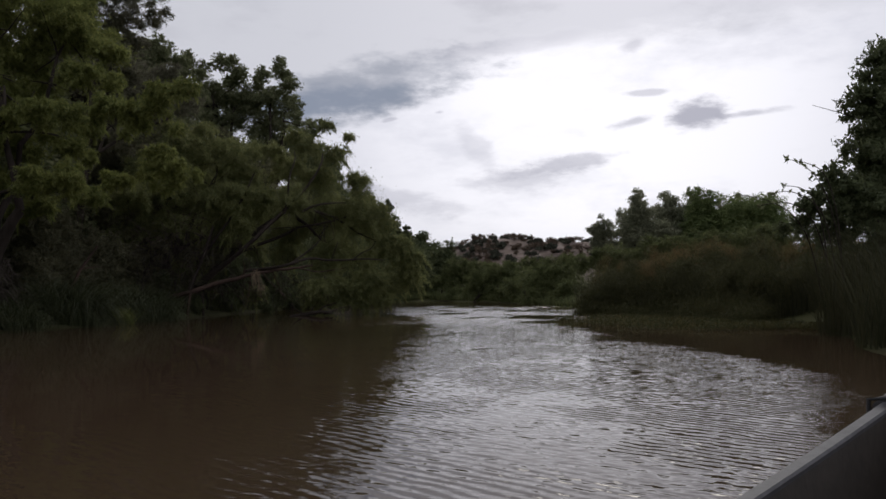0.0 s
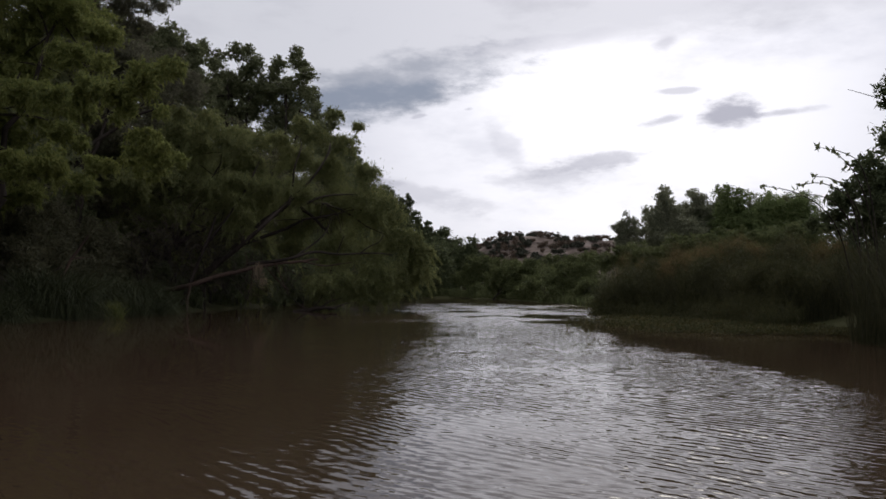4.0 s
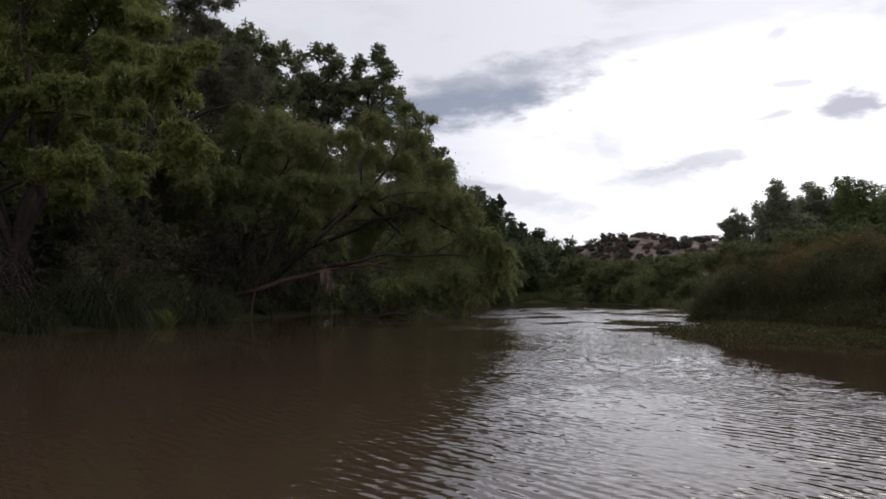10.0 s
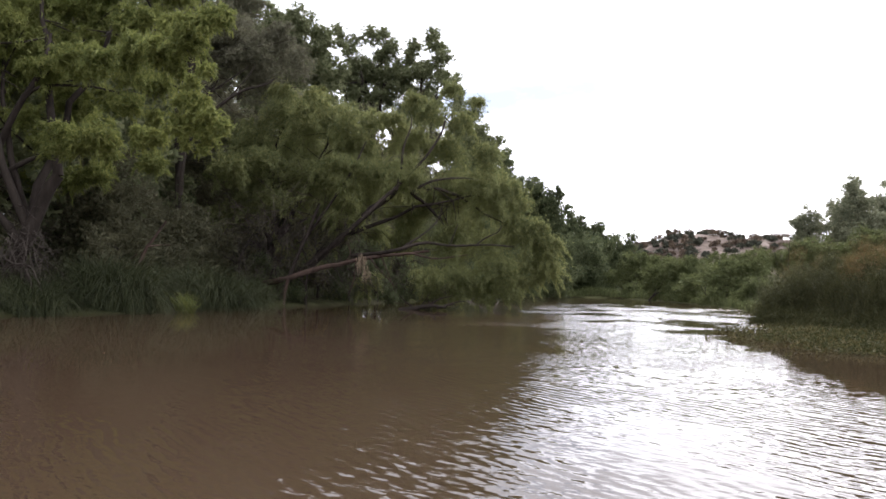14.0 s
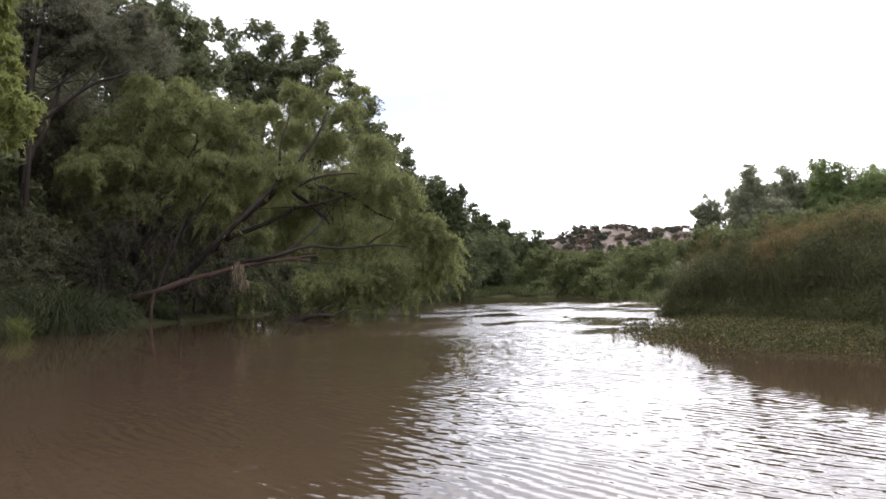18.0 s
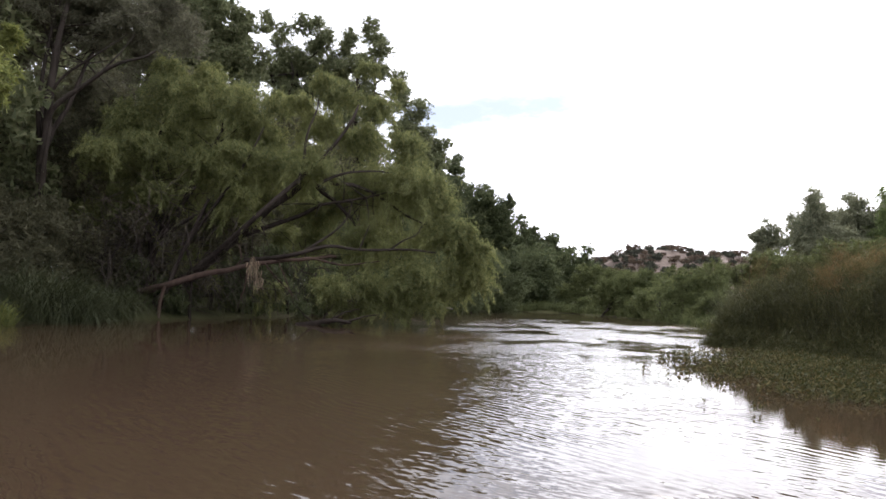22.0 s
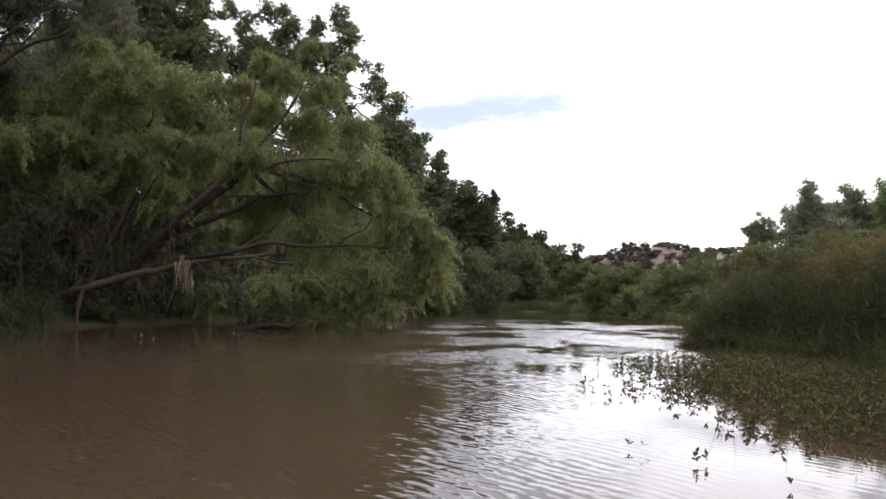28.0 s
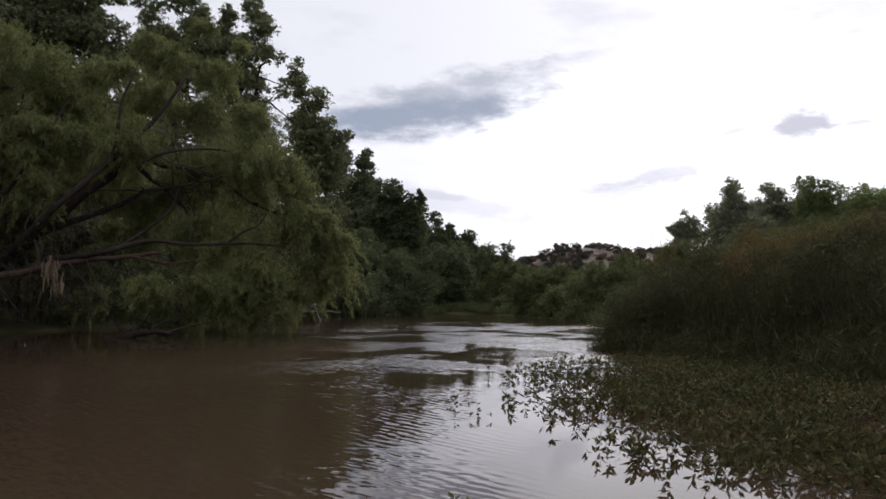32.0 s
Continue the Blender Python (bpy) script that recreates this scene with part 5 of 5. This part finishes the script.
def leafy_sprigs(foot, tall, each, long, wide):
    """Upright sprigs of lance-shaped leaves that fan out from a short stem."""
    n = len(foot)
    a = rng.uniform(0, 2 * np.pi, (n, each))
    up = rng.uniform(0.15, 1.25, (n, each))
    axis = np.stack([np.cos(a) * np.cos(up), np.sin(a) * np.cos(up), np.sin(up)], -1)
    side = np.cross(axis, rng.normal(size=(n, each, 3)))
    side /= np.linalg.norm(side, axis=2)[..., None] + 1e-9
    low = foot[:, None] + np.array([0, 0, 1.0]) * (tall[:, None] * rng.uniform(0.15, 1.0, (n, each)))[..., None]
    ll, ww = (long * rng.uniform(0.6, 1.3, (n, each)))[..., None], (wide * rng.uniform(0.7, 1.3, (n, each)))[..., None]
    v = np.stack([low, low + axis * ll * 0.45 + side * ww * 0.5, low + axis * ll - np.array([0, 0, 0.12]) * ll, low + axis * ll * 0.45 - side * ww * 0.5], 2)
    return v.reshape(-1, 3), np.arange(4 * n * each).reshape(n * each, 4)


foot = []
while len(foot) < 8400:
    x, y = rng.uniform(3.2, 9.4, 4000), rng.uniform(15, 25.6, 4000)
    ok = inside_mat(x, y)
    foot += list(zip(x[ok], y[ok], np.full(ok.sum(), 0.002)))
foot = np.array(foot[:8400])
v, f = leafy_sprigs(foot, rng.uniform(0.02, 0.10, len(foot)), 7, 0.055, 0.017)
plants = new("water_plants", mesh_of("water_plants", v, f, mat_leaf))
tagged(plants, "thick floating mat of small-leaved green water plants", "water plants", kind="stuff")

# grass along the far and near banks
def grass_band(path, n, tall, wide_band, label):
    path = np.array(path, float)
    k = rng.uniform(0, len(path) - 1, n)
    i = np.minimum(k.astype(int), len(path) - 2)
    xy = path[i] + (path[i + 1] - path[i]) * (k - i)[:, None] + rng.normal(0, wide_band, (n, 2))
    z = np.maximum(ground_height(xy[:, 0], xy[:, 1]), -0.1)
    stand("bank_grass", label, "grass", np.column_stack([xy, z])[bank(xy[:, 0], xy[:, 1]) > 0.05], tall, 0.035, 0.45, 0.4, bush_leaf)


grass_band([(-8.0, 33), (-7.3, 40), (-6.9, 46), (-6.3, 52), (-5.2, 58), (-3.8, 64.5)], 6500, 0.4, 0.3, "green grass along the shaded bank")
grass_band([(-3.6, 65), (-2.2, 68.8), (0.2, 71.8), (2.2, 71.6), (3.8, 68.6), (5.4, 64)], 8000, 0.55, 0.45, "bright green grass and rushes round the bend")
grass_band([(5.2, 64.5), (6.5, 59), (7.3, 53), (7.8, 45), (7.9, 37)], 6500, 0.5, 0.35, "tall rushes on the grassy bank before the thickets")

# loose sprigs beside the mat
for x, y, k in ((3.98, 15.70, 3), (4.24, 15.22, 1), (3.5, 19.5, 5), (3.42, 19.2, 3), (3.65, 18.4, 4), (3.72, 15.95, 2)):
    foot = np.array((x, y, 0.003)) + np.column_stack([rng.normal(0, 0.06, k), rng.normal(0, 0.08, k), np.zeros(k)])
    v, f = leafy_sprigs(foot, rng.uniform(0.02, 0.06, k), 4, 0.044, 0.016)
    tagged(new("water_sprig", mesh_of("water_sprig", v, f, mat_leaf)), "loose leafy sprig of water plant on the surface", "water plants", "loose sprigs", "stuff")


# arching canes over the reed bank
def bent_cane(line, leafy=True, thick=0.012):
    """A cane along a bent line, with a few leaves towards its tip."""
    root = new("giant_reed")
    root.location = line[0]
    tagged(root, "thin arching cane with a few leaves at its tip", "reed", "arching canes")
    p = eased(np.array(line) - np.array(line[0]), 3)
    v, f = tube(p, np.linspace(thick, thick * 0.5, len(p)), 5)
    under("cane", mesh_of("cane", v, f, bark, True), root)
    if not leafy:
        return
    k = np.concatenate([rng.integers(len(p) * 6 // 10, len(p), 5), np.full(5, len(p) - 1)])
    v, f = blades(p[k] + rng.normal(0, 0.025, (10, 3)), 0.12, 0.05, 0.3)
    under("foliage", mesh_of("foliage", v, f, cotton_leaf), root, kind="stuff")


for line in ([(7.67, 15.16, 0.67), (7.52, 15.23, 1.73), (7.25, 15.36, 2.27), (6.82, 15.55, 2.55), (6.38, 15.74, 2.65)], [(7.79, 15.09, 0.67), (7.74, 15.12, 1.93), (7.58, 15.20, 2.57), (7.37, 15.30, 2.75), (7.13, 15.42, 2.78)], [(8.05, 15.07, 0.88), (8.01, 15.09, 2.14), (7.85, 15.18, 2.99), (7.59, 15.30, 3.20), (7.24, 15.47, 3.30)],
             [(8.01, 15.20, 0.88), (7.87, 15.27, 2.15), (7.62, 15.40, 2.54), (7.27, 15.57, 2.72), (6.96, 15.71, 2.64)], [(7.84, 15.07, 0.88), (7.65, 15.16, 1.93), (7.44, 15.27, 2.31), (7.14, 15.41, 2.49), (6.75, 15.59, 2.42)], [(8.10, 15.15, 1.09), (7.96, 15.23, 2.36), (7.76, 15.33, 2.91), (7.59, 15.42, 3.14), (7.48, 15.47, 3.22)]):
    bent_cane(line)
for line in ([(6.48, 29.14, 0.55), (6.42, 29.15, 1.66), (6.25, 29.18, 2.22)], [(6.55, 28.93, 0.55), (6.52, 28.93, 1.54), (6.41, 28.95, 2.05)], [(6.69, 29.11, 0.55), (6.70, 29.11, 1.77), (6.76, 29.09, 2.46)], [(6.88, 28.67, 0.56), (6.88, 28.67, 1.53), (7.02, 28.64, 1.94)]):
    bent_cane(line, False, 0.006)

# flecks and leaf bits adrift on the brown water
n = 110
p = np.column_stack([rng.uniform(-7, 2.0, n), rng.uniform(6, 30, n), rng.uniform(0.002, 0.006, n)])
v, f = blades(p, 0.035, 0.018)
v[:, 2] = 0.004 + 0.1 * (v[:, 2] - 0.004)
v[:, 2] = np.maximum(v[:, 2], 0.003)
tagged(new("drifting_leaves", mesh_of("drifting_leaves", v, f, pale_straw)), "scattered pale leaf bits adrift on brown water", "leaves", kind="stuff")


# ---- driftwood and dead wood on the bank ----
def driftwood(name, label, category, pieces, mat, origin, kinds=("stem", "branch")):
    """A thing of several crooked bars; the first is its stem."""
    root = new(name)
    root.location = origin
    tagged(root, label, category)
    o = np.array(origin, float)
    for k, (a, b, r0, r1, sag) in enumerate(pieces):
        p = bent(np.array(a) - o, np.array(b) - o, sag=sag, wig=0.07, n=9)
        v, f = tube(p, np.linspace(r0, r1, 9), 8)
        under(kinds[0] if k == 0 else kinds[1], mesh_of(name, v, f, mat, True), root)
    return root


fallen = new("fallen_trunk")
fallen.location = (-9.0, 29.0, 0.2)
tagged(fallen, "bare reddish fallen willow trunk over the bank", "dead tree")
for part_name, line, r0, r1 in (("stem", [(-8.71, 29.33, 0.68), (-7.72, 28.50, 0.83), (-7.03, 28.87, 1.11), (-6.17, 29.27, 1.36), (-5.27, 29.64, 1.60), (-4.47, 29.94, 1.69), (-3.64, 30.21, 1.81)], 0.10, 0.035),
                                ("branch", [(-6.17, 29.27, 1.34), (-5.90, 29.39, 1.60), (-6.02, 29.33, 2.03)], 0.03, 0.01), ("branch", [(-5.36, 29.50, 1.56), (-5.09, 29.61, 1.19), (-4.53, 29.81, 0.63)], 0.025, 0.01),
                                ("branch", [(-5.04, 29.63, 1.63), (-4.82, 29.71, 1.13), (-4.59, 29.79, 0.51)], 0.02, 0.008), ("branch", [(-7.61, 28.57, 0.87), (-7.71, 28.51, 0.42), (-7.71, 28.51, 0.04)], 0.05, 0.04),
                                ("branch", [(-4.13, 29.84, 1.72), (-3.43, 30.06, 1.54), (-2.45, 30.33, 1.72)], 0.035, 0.01), ("branch", [(-5.71, 29.25, 1.45), (-5.75, 29.23, 0.88), (-5.92, 29.16, 0.30)], 0.025, 0.01)):
    q = eased(line) - np.array((-9.0, 29.0, 0.2))
    q[1:-1] += rng.normal(0, r0 * 0.12, (len(q) - 2, 3))
    v, f = tube(q, np.linspace(r0, r1, len(q)) * rng.uniform(0.88, 1.12, len(q)), 8)
    under(part_name, mesh_of(part_name, v, f, bare_wood, True), fallen)
driftwood("driftwood_log", "dark waterlogged log at the water's edge", "log",
          [((-4.3, 29.2, -0.06), (-2.8, 28.9, 0.10), 0.11, 0.035, 0.05), ((-3.5, 29.1, 0.05), (-2.7, 29.3, 0.45), 0.035, 0.010, 0.06), ((-3.8, 29.1, 0.05), (-4.4, 29.5, 0.45), 0.03, 0.010, -0.05), ((-3.1, 29.0, 0.05), (-2.2, 29.4, 0.32), 0.03, 0.008, 0.05), ((-3.4, 29.0, 0.05), (-3.1, 28.8, 0.38), 0.02, 0.006, 0.04), ((-3.7, 29.1, 0.05), (-3.3, 29.0, 0.55), 0.022, 0.006, -0.05), ((-3.0, 29.0, 0.06), (-2.5, 28.7, 0.22), 0.018, 0.005, 0.03)], bark, (-3.6, 29.1, 0))
driftwood("snag", "grey forked dead snag at the waterline", "dead branch",
          [((-4.8, 44.4, -0.1), (-3.2, 44.9, 0.75), 0.10, 0.05, 0.05), ((-3.6, 44.8, 0.6), (-3.3, 44.9, -0.1), 0.05, 0.03, 0), ((-4.2, 44.6, 0.3), (-2.4, 44.2, 0.35), 0.05, 0.02, 0.05)], grey_wood, (-4.4, 44.6, 0))
driftwood("leaning_branch", "bare broken branch leaning over the sedge", "dead branch",
          [(*[(-9.65, 23.70, 1.08), (-9.09, 24.02, 2.23)], 0.05, 0.025, 0.0), (*[(-9.41, 23.72, 1.54), (-8.93, 24.00, 1.61)], 0.02, 0.008, 0.05), (*[(-9.66, 23.69, 1.36), (-9.82, 23.59, 1.21)], 0.02, 0.01, 0.0), (*[(-9.67, 23.68, 1.11), (-9.61, 23.72, 0.09)], 0.03, 0.03, 0.0)], bare_wood, (-9.2, 23.6, 0.4))
driftwood("dead_stump", "grey-brown dead stump with hanging bare roots on the bank", "stump",
          [((-9.8, 19.9, 0.0), (-9.7, 19.8, 1.0), 0.07, 0.04, 0), ((-9.7, 19.8, 0.95), (-9.1, 19.5, 0.45), 0.022, 0.01, 0.12), ((-9.7, 19.9, 0.85), (-10.3, 19.5, 1.25), 0.02, 0.008, 0), ((-9.7, 19.8, 0.9), (-9.2, 19.4, 0.15), 0.02, 0.01, 0.15), ((-9.75, 19.8, 1.0), (-10.5, 19.6, 0.6), 0.022, 0.01, 0.12)], brush_wood, (-9.8, 19.9, 0))
for (x, y, z), r in zip([(-9.40, 28.61, 2.25), (-8.57, 29.08, 2.73), (-7.55, 29.59, 2.78), (-6.46, 30.08, 2.51), (-7.90, 29.42, 1.55), (-6.77, 29.94, 1.27), (-5.87, 30.31, 1.44), (-8.77, 28.97, 1.23), (-4.56, 30.76, 1.31), (-3.51, 31.07, 1.08)] + [(-10.45, 20.08, 1.29), (-10.17, 20.31, 1.43), (-10.35, 20.16, 0.82)], (1.0, 1.1, 1.1, 1.0, 1.0, 0.9, 0.9, 1.0, 0.7, 0.6, 0.7, 0.6, 0.7)):
    vs, fs, off = [], [], 0
    for k in range(80):
        a = np.array((x, y, z)) + rng.normal(0, r * 0.5, 3)
        e = a + rng.normal(0, r * 0.6, 3) + np.array((0.25, -0.1, -0.35))
        a[2], e[2] = max(a[2], 0.25), max(e[2], 0.1)
        v, f = tube(bent(a, e, wig=0.12, n=5), np.linspace(0.010, 0.003, 5), 3)
        vs.append(v)
        fs.append(f + off)
        off += len(v)
    tagged(new("brushwood", mesh_of("brushwood", np.concatenate(vs), np.concatenate(fs), brush_wood)), "grey-brown tangle of bare twigs under the willow", "brushwood", "brushwood on the bank", "stuff")
foot = np.concatenate([np.array(c) + rng.normal(0, 1, (110, 3)) * (0.07, 0.1, 0.12) for c in [(-5.45, 29.14, 1.38), (-5.34, 29.19, 1.10), (-5.53, 29.11, 1.52)]])
foot = foot[rng.permutation(len(foot))[:110]]
v, f = strips(foot, -rng.uniform(0.1, 0.5, 110), np.full(110, 0.022), rng.uniform(0, 0.45, 110), rng.uniform(-0.1, 0.3, 110))
tagged(new("flood_debris", mesh_of("flood_debris", v, f, pale_straw)), "pale dry flood debris hanging from a branch", "debris", kind="stuff")

# ---- canoe ----
CANOE_LONG, CANOE_HALF = 3.8, 0.43


def canoe_half(s):
    """Half width at the rail, s from -1 (stern) to 1 (bow)."""
    return CANOE_HALF * max(0.0, 1 - abs(s) ** 1.6) ** 1.05


def canoe_rail(s):
    """Height of the rail over the water."""
    return 0.40 + 0.19 * abs(s) ** 2.2


def hull_skin(inset):
    verts, rows, m = [], 41, 13
    for i in range(rows):
        s = -1 + 2 * i / (rows - 1)
        w, top = max(canoe_half(s) - inset, 0.004), canoe_rail(s)
        keel = -0.10 + 0.30 * abs(s) ** 7 + inset
        for j in range(m):
            a = -1 + 2 * j / (m - 1)
            side = abs(a) ** 0.62
            bulge = 1 + 0.05 * math.sin(math.pi * min(1, abs(a)))
            x = math.copysign(w * min(1.0, side * 1.02) * bulge, a) if a else 0.0
            z = keel + (top - keel) * abs(a) ** 2.3
            verts.append((x, s * (CANOE_LONG / 2 - inset), z))
    ii = np.arange(rows * m).reshape(rows, m)
    return np.array(verts), np.stack([ii[:-1, :-1], ii[:-1, 1:], ii[1:, 1:], ii[1:, :-1]], -1).reshape(-1, 4)


def build_canoe(at):
    root = new("canoe")
    tagged(root, "tan plastic canoe with grey rails floating on the river", "canoe")
    v, f = hull_skin(0.0)
    v2, f2 = hull_skin(0.012)
    n = len(v)
    under("hull", mesh_of("hull", np.concatenate([v, v2]), np.concatenate([f, f2[:, ::-1] + n]), hull_tan, True), root, "brown tan moulded hull")
    for side in (-1, 1):
        ss = np.linspace(-0.985, 0.985, 49)
        # a flat-topped rail with rounded edges, swept along the sheer
        prof = [(-0.016, -0.006), (-0.017, 0.003), (-0.013, 0.008), (0.010, 0.009), (0.015, 0.005), (0.015, -0.018), (0.010, -0.018), (0.009, -0.003), (-0.011, -0.003)]
        vs = []
        for s in ss:
            w, z = max(canoe_half(s), 0.02), canoe_rail(s)
            for px, pz in prof:
                vs.append((side * (w + px * side * 1.0) if side > 0 else -(w + px), s * CANOE_LONG / 2, z + pz))
        k = len(prof)
        ii = np.arange(len(ss) * k).reshape(len(ss), k)
        nn = np.roll(ii, -1, axis=1)
        q = np.stack([ii[:-1], nn[:-1], nn[1:], ii[1:]], -1).reshape(-1, 4)
        under("rail", mesh_of("rail", vs, q, rail_grey, False), root, "scuffed grey gunwale rail")
    for end in (1, -1):
        # deck plate: a domed triangular cap with a carrying slot near its inner edge
        rows, cols = 18, 11
        vs, keep = [], []
        for lay in (0, 1):
            for i in range(rows):
                s = 0.862 + (1.008 - 0.862) * i / (rows - 1)
                w = max(canoe_half(min(s, 0.9985)), 0.03) + 0.030
                if i >= rows - 3:
                    w *= (0.96, 0.85, 0.55)[i - rows + 3]
                for j in range(cols):
                    a = -1 + 2 * j / (cols - 1)
                    cut = 0.018 * (1 - a * a) if i == 0 else 0.0
                    y = s * CANOE_LONG / 2 + cut
                    z = canoe_rail(min(s, 1)) + 0.016 + 0.022 * (1 - a * a) - lay * 0.02
                    if abs(a) > 0.95:
                        z -= 0.012
                    vs.append((a * w, end * y, z))
        ii = np.arange(rows * cols).reshape(rows, cols)
        for i in range(rows - 1):
            for j in range(cols - 1):
                slot = i in (3, 4) and 2 < j < 7
                if not slot:
                    q = (ii[i, j], ii[i, j + 1], ii[i + 1, j + 1], ii[i + 1, j])
                    keep.append(q)
                    keep.append(tuple(x + rows * cols for x in q[::-1]))
        edge = rows * cols
        for j in range(cols - 1):
            keep.append((ii[0, j], ii[0, j] + edge, ii[0, j + 1] + edge, ii[0, j + 1]))
        for (i0, j0, i1, j1) in [(3, c, 3, c + 1) for c in range(3, 7)] + [(5, c + 1, 5, c) for c in range(3, 7)] + [(4, 3, 3, 3), (5, 3, 4, 3), (3, 7, 4, 7), (4, 7, 5, 7)]:
            keep.append((ii[i0, j0], ii[i1, j1], ii[i1, j1] + edge, ii[i0, j0] + edge))
        deck = under("deck_plate", mesh_of("deck_plate", vs, keep, rail_grey, False), root, "grey plastic bow cap with a carrying slot")
        for side in (-1, 1):
            s = 0.858
            w, z = canoe_half(s), canoe_rail(s)
            band = [(side * (w + dx), end * s * CANOE_LONG / 2, z + dz) for dx, dz in ((-0.034, -0.03), (-0.034, 0.019), (0.0, 0.022), (0.034, 0.017), (0.034, -0.035))]
            v, f = tube(band, [0.006] * 5, 6)
            under("cord_band", mesh_of("cord_band", v, f, black_cord, True), deck, "black cord round the rail")
    # cross bar and seat
    s = -0.22
    w, z = canoe_half(s) - 0.02, canoe_rail(s) - 0.03
    v, f = tube([(-w, s * 1.9, z), (-w * 0.4, s * 1.9, z), (w * 0.4, s * 1.9, z), (w, s * 1.9, z)], [0.022] * 4, 8)
    under("thwart", mesh_of("thwart", v, f, rail_grey, True), root)
    bm = bmesh.new()
    bmesh.ops.create_cube(bm, size=1, matrix=Matrix.Translation((0, -0.14, 0.20)) @ Matrix.Diagonal((0.66, 0.26, 0.04, 1)))
    bmesh.ops.bevel(bm, geom=bm.edges[:], offset=0.012, segments=2, affect="EDGES")
    me = bpy.data.meshes.new("seat")
    bm.to_mesh(me)
    me.materials.append(rail_grey)
    under("seat", me, root)
    # knotted bow line hanging from the slot
    yb = 0.885 * CANOE_LONG / 2
    zt = canoe_rail(0.885)
    for dx, dy in ((-0.012, 0.0), (0.014, -0.006)):
        pts = [(dx * 0.3, yb + 0.0, zt + 0.045), (dx * 0.5, yb - 0.03, zt + 0.03), (dx * 0.6, yb - 0.055, zt - 0.04), (dx * 0.4, yb - 0.06, zt - 0.10), (dx * 1.3, yb - 0.065, zt - 0.17),
               (dx * 0.6, yb - 0.07, zt - 0.22), (dx * 1.6, yb - 0.075, zt - 0.30), (dx * 2.2, yb - 0.10, zt - 0.38), (dx * 2.6, yb - 0.15, zt - 0.42)]
        v, f = tube(pts, [0.007] * 9, 7)
        under("rope", mesh_of("rope", v, f, rope_tan, True), root, "frayed tan knotted bow rope")
    for kz in (0.09, 0.21):
        bm = bmesh.new()
        bmesh.ops.create_icosphere(bm, subdivisions=2, radius=0.017, matrix=Matrix.Translation((0, yb - 0.062, zt - kz)) @ Matrix.Diagonal((1, 1, 1.3, 1)))
        for p in bm.verts:
            p.co += p.normal * 0.003 * math.sin(p.co.z * 400 + p.co.x * 300)
        me = bpy.data.meshes.new("knot")
        bm.to_mesh(me)
        me.materials.append(rope_tan)
        under("knot", me, root)
    root.matrix_basis = at
    return root


BOW, HEADING = (1.30, 2.04), 32.7       # bow tip on the plan, degrees to the right of +y
h = radians(HEADING)
build_canoe(pose(BOW[0] - math.sin(h) * CANOE_LONG / 2, BOW[1] - math.cos(h) * CANOE_LONG / 2, 0, 0, 0, -HEADING))
